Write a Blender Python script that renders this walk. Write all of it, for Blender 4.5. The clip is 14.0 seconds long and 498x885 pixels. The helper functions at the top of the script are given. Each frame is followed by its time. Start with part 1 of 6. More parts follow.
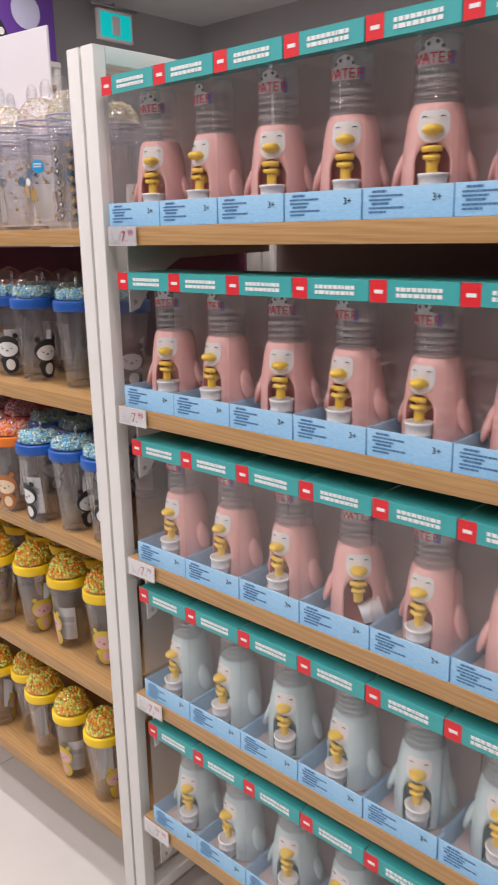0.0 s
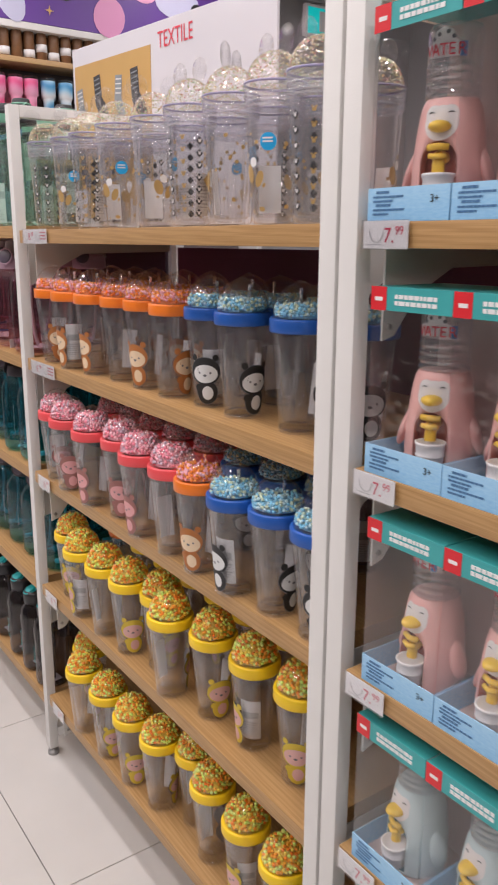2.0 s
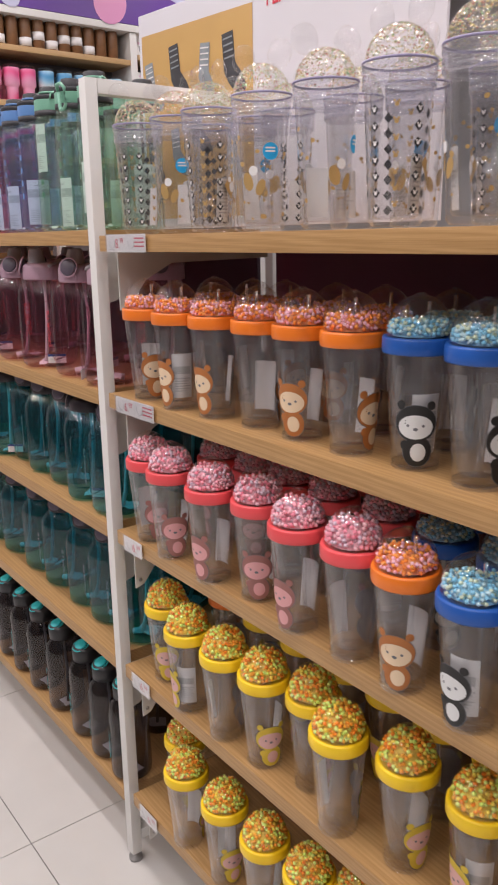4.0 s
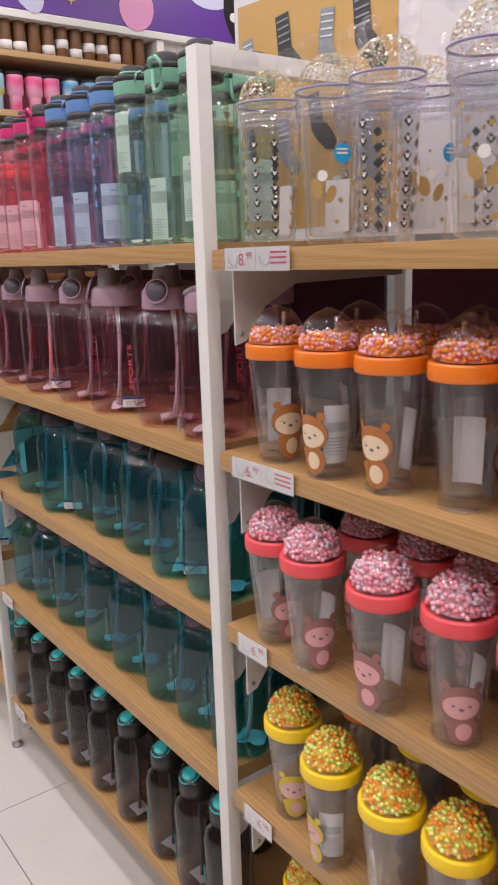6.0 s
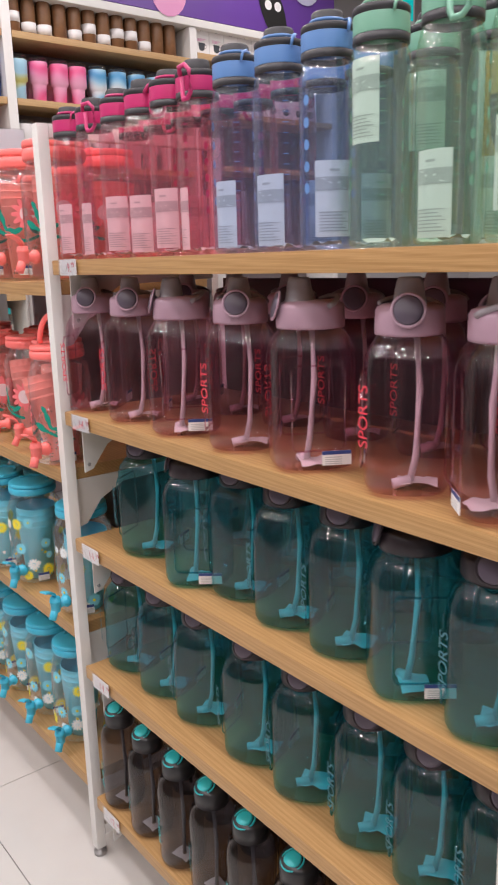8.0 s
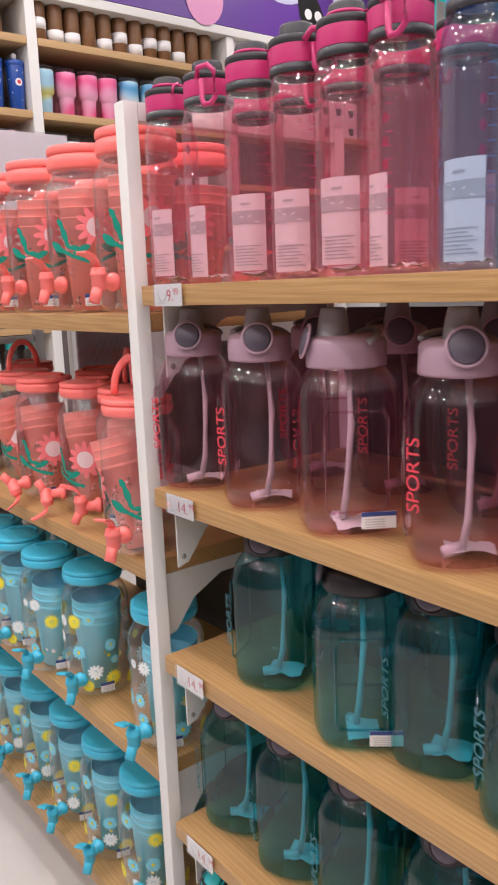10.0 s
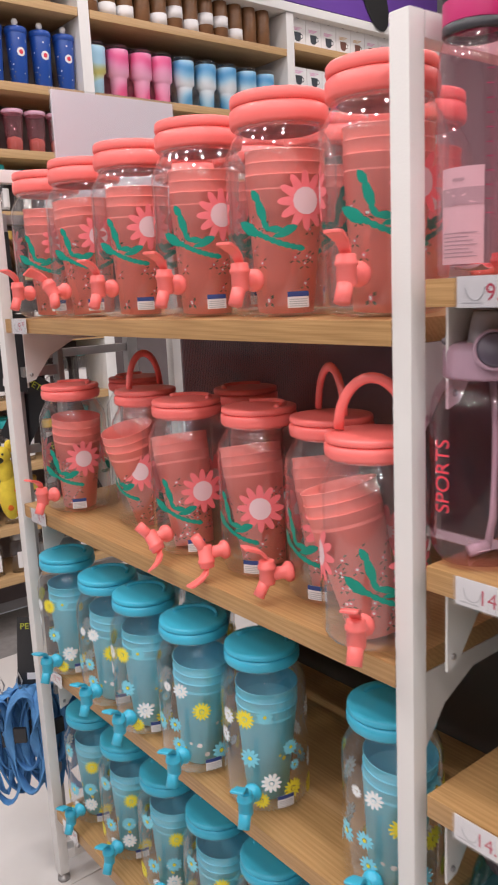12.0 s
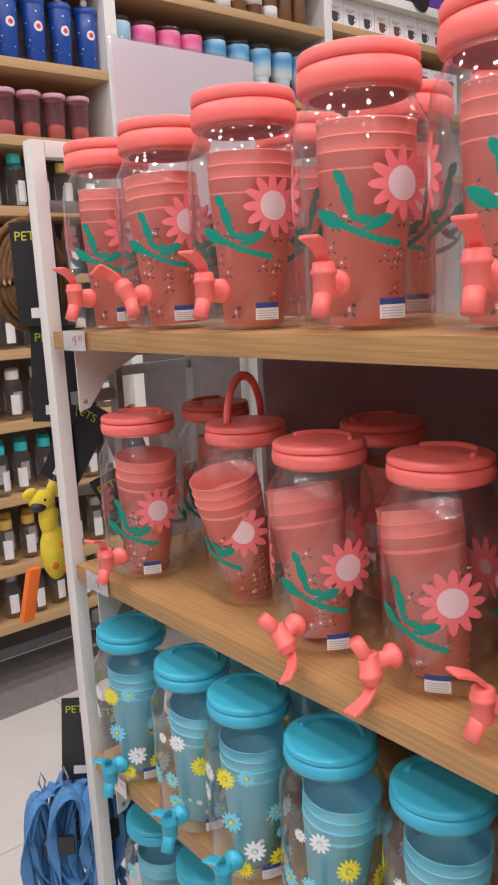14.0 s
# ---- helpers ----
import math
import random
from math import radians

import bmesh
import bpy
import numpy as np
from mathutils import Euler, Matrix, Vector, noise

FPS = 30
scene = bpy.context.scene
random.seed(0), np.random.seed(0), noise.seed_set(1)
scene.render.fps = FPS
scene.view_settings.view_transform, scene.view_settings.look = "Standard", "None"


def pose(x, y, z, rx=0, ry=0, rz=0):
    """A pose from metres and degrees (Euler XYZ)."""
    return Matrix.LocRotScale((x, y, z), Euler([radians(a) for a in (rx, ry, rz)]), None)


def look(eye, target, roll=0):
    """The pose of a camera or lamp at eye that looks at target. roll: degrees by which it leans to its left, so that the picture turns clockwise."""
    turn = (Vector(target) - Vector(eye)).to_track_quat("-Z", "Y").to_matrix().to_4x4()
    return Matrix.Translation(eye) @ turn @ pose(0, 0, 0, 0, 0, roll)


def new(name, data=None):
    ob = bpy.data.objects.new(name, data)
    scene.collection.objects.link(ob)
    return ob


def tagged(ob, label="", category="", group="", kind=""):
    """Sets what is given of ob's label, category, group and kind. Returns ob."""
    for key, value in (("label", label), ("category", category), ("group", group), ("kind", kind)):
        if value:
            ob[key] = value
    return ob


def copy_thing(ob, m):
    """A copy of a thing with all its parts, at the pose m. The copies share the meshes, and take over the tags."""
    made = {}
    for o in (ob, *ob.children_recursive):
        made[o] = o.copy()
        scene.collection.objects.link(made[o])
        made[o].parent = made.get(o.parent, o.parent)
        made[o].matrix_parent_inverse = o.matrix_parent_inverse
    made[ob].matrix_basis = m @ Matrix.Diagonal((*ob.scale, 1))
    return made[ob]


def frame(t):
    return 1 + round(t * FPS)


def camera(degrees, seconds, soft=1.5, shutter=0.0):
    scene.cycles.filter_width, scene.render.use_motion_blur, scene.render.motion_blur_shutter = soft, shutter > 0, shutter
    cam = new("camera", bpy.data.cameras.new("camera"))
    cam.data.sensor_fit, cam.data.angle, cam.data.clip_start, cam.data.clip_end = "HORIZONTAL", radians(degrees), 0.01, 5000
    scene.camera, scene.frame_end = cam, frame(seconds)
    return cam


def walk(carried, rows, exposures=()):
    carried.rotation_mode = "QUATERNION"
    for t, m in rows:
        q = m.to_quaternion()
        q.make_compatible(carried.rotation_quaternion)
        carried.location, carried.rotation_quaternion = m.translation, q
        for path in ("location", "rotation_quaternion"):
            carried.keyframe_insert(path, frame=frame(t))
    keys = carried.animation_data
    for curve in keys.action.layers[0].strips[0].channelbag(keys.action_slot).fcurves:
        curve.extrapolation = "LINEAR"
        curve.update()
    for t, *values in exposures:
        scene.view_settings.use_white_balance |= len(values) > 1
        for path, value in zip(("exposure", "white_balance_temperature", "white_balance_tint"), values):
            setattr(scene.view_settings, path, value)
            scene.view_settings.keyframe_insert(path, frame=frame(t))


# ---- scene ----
cam = camera(35.1, 14.0, 2.0, 0.35)
PATH = [
    (0, (0.022, 0.004, 1.268), (-1.286, 1.428, 0.754), -1.1),
    (0.5, (-0.062, 0.064, 1.265), (-1.451, 1.417, 0.771), -0.6),
    (1, (-0.148, 0.116, 1.269), (-1.624, 1.379, 0.791), -0.1),
    (1.5, (-0.23, 0.15, 1.264), (-1.779, 1.321, 0.784), 0.1),
    (2, (-0.311, 0.163, 1.26), (-1.893, 1.281, 0.765), 0.3),
    (2.5, (-0.416, 0.157, 1.261), (-1.999, 1.27, 0.758), 0.1),
    (3, (-0.545, 0.137, 1.272), (-2.107, 1.277, 0.765), -0.2),
    (3.2, (-0.596, 0.129, 1.275), (-2.15, 1.279, 0.763), -0.4),
    (5.3, (-0.965, 0.127, 1.267), (-2.513, 1.299, 0.789), -1.4),
    (5.5, (-1.013, 0.143, 1.272), (-2.569, 1.312, 0.811), -1.5),
    (6, (-1.123, 0.161, 1.272), (-2.684, 1.323, 0.809), -1.8),
    (6.5, (-1.233, 0.177, 1.265), (-2.795, 1.331, 0.788), -1.9),
    (7, (-1.367, 0.162, 1.269), (-2.908, 1.348, 0.801), -1.8),
    (7.5, (-1.509, 0.135, 1.284), (-3.038, 1.338, 0.823), -1.7),
    (8, (-1.623, 0.112, 1.282), (-3.151, 1.32, 0.829), -1.7),
    (8.2, (-1.66, 0.112, 1.284), (-3.189, 1.32, 0.834), -1.7),
    (10.3, (-2.127, 0.2, 1.283), (-3.668, 1.415, 0.9), -2.3),
    (10.5, (-2.166, 0.202, 1.283), (-3.709, 1.415, 0.897), -2.3),
    (11, (-2.282, 0.194, 1.283), (-3.823, 1.41, 0.898), -2.4),
    (11.5, (-2.412, 0.175, 1.294), (-3.946, 1.399, 0.907), -2.6),
    (12, (-2.524, 0.155, 1.29), (-4.057, 1.38, 0.904), -2.7),
    (12.5, (-2.611, 0.163, 1.288), (-4.143, 1.389, 0.901), -2.9),
    (13, (-2.708, 0.185, 1.281), (-4.237, 1.415, 0.89), -3.0),
    (13.5, (-2.816, 0.207, 1.289), (-4.342, 1.443, 0.907), -3.0),
    (14, (-2.899, 0.219, 1.296), (-4.42, 1.461, 0.919), -3.1),
]
EXPOSURES = [(0, -0.25), (1, -0.34), (3, -0.5), (6, -0.5), (7, -0.42), (8, -0.26), (11, -0.28), (12.5, -0.42), (14, -0.46)]
walk(cam, [(t, look(eye, target, roll)) for t, eye, target, roll in PATH], EXPOSURES)

# ---- light ----
world = bpy.data.worlds.new("world")
scene.world = world
world.use_nodes = True
world.node_tree.nodes["Background"].inputs[0].default_value = (0.9, 0.93, 1.0, 1)
world.node_tree.nodes["Background"].inputs[1].default_value = 0.25
scene.cycles.transparent_max_bounces = 56
CEIL = 3.1
LAMP_WATTS = 7.5


def lamp(x, y, size, watts):
    data = bpy.data.lights.new("downlight", "AREA")
    data.shape, data.size, data.energy, data.color = "DISK", size, watts, (1.0, 0.915, 0.93)
    ob = new("downlight_lamp", data)
    ob.matrix_world = pose(x, y, CEIL - 0.03)
    return ob


LAMPS = [(x, y) for x in (-4.9, -4.1, -3.3, -2.5, -1.7, -0.9, -0.1, 0.7) for y in (-2.1, -1.2, -0.35, 0.4, 1.7, 3.1)]
for lx, ly in LAMPS:
    lamp(lx, ly, 0.13, LAMP_WATTS)

# ---- materials ----


def mat(name, color, rough=0.5, metal=0.0, bump=0.0, bscale=60.0, var=0.0, vscale=8.0, coat=0.0, spec=0.5, rvar=0.0):
    """Opaque procedural material: colour that varies at two scales, fine relief and uneven gloss."""
    m = bpy.data.materials.new(name)
    m.use_nodes = True
    nt = m.node_tree
    b = nt.nodes["Principled BSDF"]
    b.inputs["Base Color"].default_value = (*color, 1)
    b.inputs["Roughness"].default_value = rough
    b.inputs["Metallic"].default_value = metal
    b.inputs["Coat Weight"].default_value = coat
    b.inputs["Specular IOR Level"].default_value = spec
    tc = nt.nodes.new("ShaderNodeTexCoord")
    if var:
        n = nt.nodes.new("ShaderNodeTexNoise")
        n.inputs["Scale"].default_value, n.inputs["Detail"].default_value = vscale, 6
        nt.links.new(tc.outputs["Object"], n.inputs["Vector"])
        r = nt.nodes.new("ShaderNodeValToRGB")
        r.color_ramp.elements[0].position, r.color_ramp.elements[1].position = 0.3, 0.7
        r.color_ramp.elements[0].color = (*[c * (1 - var) for c in color], 1)
        r.color_ramp.elements[1].color = (*[min(1, c * (1 + var)) for c in color], 1)
        nt.links.new(n.outputs["Fac"], r.inputs["Fac"])
        nt.links.new(r.outputs["Color"], b.inputs["Base Color"])
        if rvar:
            mr = nt.nodes.new("ShaderNodeMapRange")
            mr.inputs["To Min"].default_value, mr.inputs["To Max"].default_value = rough - rvar, rough + rvar
            nt.links.new(n.outputs["Fac"], mr.inputs["Value"])
            nt.links.new(mr.outputs["Result"], b.inputs["Roughness"])
    if bump:
        n2 = nt.nodes.new("ShaderNodeTexNoise")
        n2.inputs["Scale"].default_value, n2.inputs["Detail"].default_value = bscale, 4
        nt.links.new(tc.outputs["Object"], n2.inputs["Vector"])
        bp = nt.nodes.new("ShaderNodeBump")
        bp.inputs["Strength"].default_value, bp.inputs["Distance"].default_value = bump, 0.002
        nt.links.new(n2.outputs["Fac"], bp.inputs["Height"])
        nt.links.new(bp.outputs["Normal"], b.inputs["Normal"])
    return m


def clear(name, tint=(0.96, 0.97, 0.98), body=0.0, body_color=(0.8, 0.8, 0.8), rough=0.03, edge=0.7, wobble=0.1, wscale=18.0, base=0.10):
    """Clear thin plastic: tinted see-through, mirror-like by Fresnel, with a trace of milky body."""
    m = bpy.data.materials.new(name)
    m.use_nodes = True
    nt = m.node_tree
    nt.nodes.remove(nt.nodes["Principled BSDF"])
    out = nt.nodes["Material Output"]
    tr = nt.nodes.new("ShaderNodeBsdfTransparent")
    tr.inputs["Color"].default_value = (*tint, 1)
    gl = nt.nodes.new("ShaderNodeBsdfGlossy")
    gl.inputs["Roughness"].default_value = rough
    gl.inputs["Color"].default_value = (1, 1, 1, 1)
    fr = nt.nodes.new("ShaderNodeLayerWeight")
    fr.inputs["Blend"].default_value = 0.5
    pw = nt.nodes.new("ShaderNodeMath")
    pw.operation = "POWER"
    pw.inputs[1].default_value = 3.4
    nt.links.new(fr.outputs["Facing"], pw.inputs[0])
    mr = nt.nodes.new("ShaderNodeMapRange")
    mr.inputs["To Min"].default_value, mr.inputs["To Max"].default_value = base, edge
    nt.links.new(pw.outputs[0], mr.inputs["Value"])
    tc = nt.nodes.new("ShaderNodeTexCoord")
    n = nt.nodes.new("ShaderNodeTexNoise")
    n.inputs["Scale"].default_value, n.inputs["Detail"].default_value = wscale, 2
    nt.links.new(tc.outputs["Object"], n.inputs["Vector"])
    bp = nt.nodes.new("ShaderNodeBump")
    bp.inputs["Strength"].default_value, bp.inputs["Distance"].default_value = wobble, 0.004
    nt.links.new(n.outputs["Fac"], bp.inputs["Height"])
    nt.links.new(bp.outputs["Normal"], gl.inputs["Normal"])
    mix = nt.nodes.new("ShaderNodeMixShader")
    nt.links.new(mr.outputs["Result"], mix.inputs["Fac"])
    last = tr
    if body:
        df = nt.nodes.new("ShaderNodeBsdfDiffuse")
        df.inputs["Color"].default_value = (*body_color, 1)
        mb = nt.nodes.new("ShaderNodeMixShader")
        mb.inputs["Fac"].default_value = body
        nt.links.new(tr.outputs[0], mb.inputs[1])
        nt.links.new(df.outputs[0], mb.inputs[2])
        last = mb
    nt.links.new(last.outputs[0], mix.inputs[1])
    nt.links.new(gl.outputs[0], mix.inputs[2])
    nt.links.new(mix.outputs[0], out.inputs["Surface"])
    return m


def wood_mat(name, light, dark, grain=(1.2, 26.0, 26.0)):
    """Oak laminate: long grain along x with fine pores, and a slow drift in tone."""
    m = bpy.data.materials.new(name)
    m.use_nodes = True
    nt = m.node_tree
    b = nt.nodes["Principled BSDF"]
    tc = nt.nodes.new("ShaderNodeTexCoord")
    mp = nt.nodes.new("ShaderNodeMapping")
    mp.inputs["Scale"].default_value = grain
    nt.links.new(tc.outputs["Object"], mp.inputs["Vector"])
    wv = nt.nodes.new("ShaderNodeTexWave")
    wv.wave_type, wv.bands_direction = "BANDS", "DIAGONAL"
    wv.inputs["Scale"].default_value, wv.inputs["Distortion"].default_value = 1.3, 7.0
    wv.inputs["Detail"].default_value, wv.inputs["Detail Scale"].default_value = 3.0, 1.2
    nt.links.new(mp.outputs["Vector"], wv.inputs["Vector"])
    mp2 = nt.nodes.new("ShaderNodeMapping")
    mp2.inputs["Scale"].default_value = (grain[0] * 6, grain[1] * 14, grain[2] * 14)
    nt.links.new(tc.outputs["Object"], mp2.inputs["Vector"])
    n = nt.nodes.new("ShaderNodeTexNoise")
    n.inputs["Scale"].default_value, n.inputs["Detail"].default_value = 1.0, 4
    nt.links.new(mp2.outputs["Vector"], n.inputs["Vector"])
    mx = nt.nodes.new("ShaderNodeMix")
    mx.inputs[0].default_value = 0.78
    nt.links.new(wv.outputs["Fac"], mx.inputs[2])
    nt.links.new(n.outputs["Fac"], mx.inputs[3])
    r = nt.nodes.new("ShaderNodeValToRGB")
    r.color_ramp.elements[0].position, r.color_ramp.elements[1].position = 0.2, 0.75
    r.color_ramp.elements[0].color, r.color_ramp.elements[1].color = (*dark, 1), (*light, 1)
    nt.links.new(mx.outputs[0], r.inputs["Fac"])
    nt.links.new(r.outputs["Color"], b.inputs["Base Color"])
    b.inputs["Roughness"].default_value = 0.42
    bp = nt.nodes.new("ShaderNodeBump")
    bp.inputs["Strength"].default_value, bp.inputs["Distance"].default_value = 0.15, 0.001
    nt.links.new(n.outputs["Fac"], bp.inputs["Height"])
    nt.links.new(bp.outputs["Normal"], b.inputs["Normal"])
    return m


OAK = wood_mat("oak_laminate", (0.51, 0.31, 0.13), (0.34, 0.185, 0.065), (2.2, 60.0, 60.0))
WHITE_STEEL = mat("white_powder_coat", (0.74, 0.73, 0.70), 0.4, bump=0.12, bscale=400, var=0.03, vscale=6)
GREY_STEEL = mat("grey_steel", (0.4, 0.39, 0.38), 0.4, metal=0.6)
# Dark tone for walls out of view, so clear plastics reflect less haze.
UNSEEN_DARK = mat("unseen_wall_dark", (0.13, 0.125, 0.13), 0.7, bump=0.1, bscale=90, var=0.03, vscale=1.5)
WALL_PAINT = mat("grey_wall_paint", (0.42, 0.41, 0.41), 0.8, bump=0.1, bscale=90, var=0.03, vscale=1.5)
CEIL_PAINT = mat("ceiling_paint", (0.62, 0.62, 0.62), 0.9, bump=0.1, bscale=60, var=0.04, vscale=2)
TILE = mat("cream_porcelain_tile", (0.66, 0.645, 0.615), 0.22, bump=0.02, bscale=30, var=0.035, vscale=5, rvar=0.06)
GROUT = mat("grey_grout", (0.22, 0.21, 0.20), 0.9, var=0.1, vscale=40)
MAROON = mat("maroon_back_panel", (0.12, 0.02, 0.05), 0.45, var=0.12, vscale=5, bump=0.05, bscale=120)
BLACK_PL = mat("black_plastic", (0.02, 0.02, 0.022), 0.35, bump=0.05, bscale=200, var=0.15, vscale=20)
PAPER = mat("white_paper", (0.8, 0.79, 0.78), 0.6, var=0.03, vscale=30)
PRICE_RED = mat("price_print_red", (0.62, 0.05, 0.10), 0.6, var=0.05, vscale=100)
INK = mat("grey_print", (0.16, 0.16, 0.17), 0.6, var=0.1, vscale=100)
PALE_INK = mat("pale_grey_print", (0.5, 0.5, 0.5), 0.6, var=0.05, vscale=80)

# ---- mesh helpers ----


def part(name, bm, material, parent=None, label="", smooth=True, angle=35.0):
    me = bpy.data.meshes.new(name)
    if smooth:
        for f in bm.faces:
            f.smooth = True
        for e in bm.edges:
            if len(e.link_faces) == 2 and e.calc_face_angle(0) > radians(angle):
                e.smooth = False
    bm.to_mesh(me)
    bm.free()
    for mm in (material if isinstance(material, (list, tuple)) else [material]):
        me.materials.append(mm)
    ob = new(name, me)
    ob.parent = parent
    if label:
        ob["label"] = label
    return ob


def empty(name, x, y, z, rz=0, label="", category="", group=""):
    ob = new(name)
    ob.matrix_basis = pose(x, y, z, 0, 0, rz)
    return tagged(ob, label, category, group)


def box(bm, x0, x1, y0, y1, z0, z1, bevel=0.0, idx=0):
    made = bmesh.ops.create_cube(bm, size=1)["verts"]
    for v in made:
        v.co = Vector(((x0 + x1) / 2 + v.co.x * (x1 - x0), (y0 + y1) / 2 + v.co.y * (y1 - y0), (z0 + z1) / 2 + v.co.z * (z1 - z0)))
    faces = {f for v in made for f in v.link_faces}
    for f in faces:
        f.material_index = idx
    if bevel:
        edges = list({e for v in made for e in v.link_edges})
        bmesh.ops.bevel(bm, geom=edges, offset=bevel, segments=2, affect="EDGES", profile=0.7, material=idx)
    return bm


def boxed(x0, x1, y0, y1, z0, z1, bevel=0.0):
    return box(bmesh.new(), x0, x1, y0, y1, z0, z1, bevel)


def lathe(profile, seg=28, square=0.0, bm=None, at=(0, 0, 0), tilt=None, idx=0, sx=1.0, sy=1.0):
    """A turned shape about z from (radius, height) pairs. square: 0 round, up to 1 a rounded square."""
    bm = bm or bmesh.new()
    rings = []
    m = Matrix.Translation(at) @ (tilt or Matrix.Identity(4))
    for r, z in profile:
        if r < 1e-6:
            rings.append([bm.verts.new(m @ Vector((0, 0, z)))])
            continue
        ring = []
        for i in range(seg):
            a = 2 * math.pi * i / seg
            k = 1.0
            if square:
                k = 1 + square * ((1 / (abs(math.cos(a)) ** 6 + abs(math.sin(a)) ** 6) ** (1 / 6)) - 1)
            ring.append(bm.verts.new(m @ Vector((r * k * math.cos(a) * sx, r * k * math.sin(a) * sy, z))))
        rings.append(ring)
    for a, b in zip(rings, rings[1:]):
        if len(a) == 1 and len(b) == 1:
            continue
        for i in range(seg):
            j = (i + 1) % seg
            if len(a) == 1:
                f = bm.faces.new((a[0], b[j], b[i]))
            elif len(b) == 1:
                f = bm.faces.new((a[i], a[j], b[0]))
            else:
                f = bm.faces.new((a[i], a[j], b[j], b[i]))
            f.material_index = idx
    return bm


def tube(points, radius, seg=8, bm=None, idx=0, closed=False, flat=1.0):
    """A round bar along points."""
    bm = bm or bmesh.new()
    pts = [Vector(p) for p in points]
    n = len(pts)
    rings = []
    for i, p in enumerate(pts):
        a, b = pts[i - 1] if (i or closed) else pts[0], pts[(i + 1) % n] if (i < n - 1 or closed) else pts[-1]
        d = (b - a).normalized()
        q = d.to_track_quat("Z", "Y")
        rings.append([bm.verts.new(p + q @ Vector((radius * math.cos(2 * math.pi * k / seg), radius * flat * math.sin(2 * math.pi * k / seg), 0))) for k in range(seg)])
    pairs = list(zip(rings, rings[1:])) + ([(rings[-1], rings[0])] if closed else [])
    for a, b in pairs:
        for k in range(seg):
            f = bm.faces.new((a[k], a[(k + 1) % seg], b[(k + 1) % seg], b[k]))
            f.material_index = idx
    if not closed:
        for ring, flip in ((rings[0], True), (rings[-1], False)):
            f = bm.faces.new(ring[::-1] if flip else ring)
            f.material_index = idx
    return bm


def disc_shape(cx, cz, r, n=14, sx=1.0, sz=1.0, rot=0.0):
    out = []
    for i in range(n):
        a = 2 * math.pi * i / n
        x, z = r * sx * math.cos(a), r * sz * math.sin(a)
        out.append((cx + x * math.cos(rot) - z * math.sin(rot), cz + x * math.sin(rot) + z * math.cos(rot)))
    return out


# ---- room ----
FRONT = 0.755
ROOM = (-5.62, 3.0, -2.6, 5.6)


def structure(name, bm, material, label):
    return tagged(part(name, bm, material, None, "", smooth=False), label, "", "", "structure")


x0, x1, y0, y1 = ROOM
floor = structure("floor", boxed(x0, x1, y0, y1, -0.06, -0.004), GROUT, "grey grout bed under cream porcelain floor tiles")
structure("wall_west", boxed(x0 - 0.15, x0, y0, y1, 0, CEIL), WALL_PAINT, "plain grey painted shop wall behind the wall shelving")
structure("wall_north", boxed(x0, x1, y1, y1 + 0.15, 0, CEIL), WALL_PAINT, "plain grey painted shop wall")
# East and south walls are added out of view to close the room.
structure("wall_east", boxed(x1, x1 + 0.15, y0, y1, 0, CEIL), UNSEEN_DARK, "unseen closing wall, kept dark to limit reflections")
structure("wall_south", boxed(x0, x1, y0 - 0.15, y0, 0, CEIL), UNSEEN_DARK, "unseen closing wall, kept dark to limit reflections")
structure("ceiling", boxed(x0, x1, y0, y1, CEIL, CEIL + 0.1), CEIL_PAINT, "plain grey painted shop ceiling")

# ---- shelving ----
BACK = 1.165
BAYS = {
    "box": (-0.943, 0.06, [1.28, 1.012, 0.758, 0.506, 0.254]),
    "cup": (-1.99, -1.012, [1.28, 1.011, 0.754, 0.476, 0.183]),
    "bottle": (-3.002, -2.03, [1.29, 1.009, 0.753, 0.475, 0.165]),
    "jar": (-4.008, -3.042, [1.252, 0.885, 0.549, 0.195]),
}
THICK = 0.026
POST_TOP = 1.53


def end_frame(x0, x1, d=BACK - FRONT):
    root = empty("shelf_end_frame", (x0 + x1) / 2, FRONT, 0, 0, "white steel shelving end frame with bolt slots and round feet", "shelf frame", "white shelving frames")
    w = (x1 - x0) / 2
    part("front_post", boxed(-w, w, 0, 0.022, 0.02, POST_TOP, 0.002), WHITE_STEEL, root)
    part("rear_post", boxed(-w, w, d - 0.022, d, 0.02, POST_TOP, 0.002), WHITE_STEEL, root)
    part("top_rail", boxed(-w, w, 0.0225, d - 0.0225, POST_TOP - 0.024, POST_TOP, 0.002), WHITE_STEEL, root)
    part("bottom_rail", boxed(-w, w, 0.0225, d - 0.0225, 0.05, 0.074, 0.002), WHITE_STEEL, root)
    for yy in (0.012, d - 0.012):
        f = part("foot", lathe([(0, 0), (0.014, 0), (0.014, 0.008), (0.006, 0.010), (0.006, 0.022)], 14), GREY_STEEL, root)
        f.location = (0, yy, 0)
    return root


end_frame(-0.980, -0.952)
end_frame(-1.014, -0.986)
end_frame(-2.030, -2.006)
end_frame(-3.042, -3.018)
end_frame(-4.046, -4.020)
end_frame(0.062, 0.10)


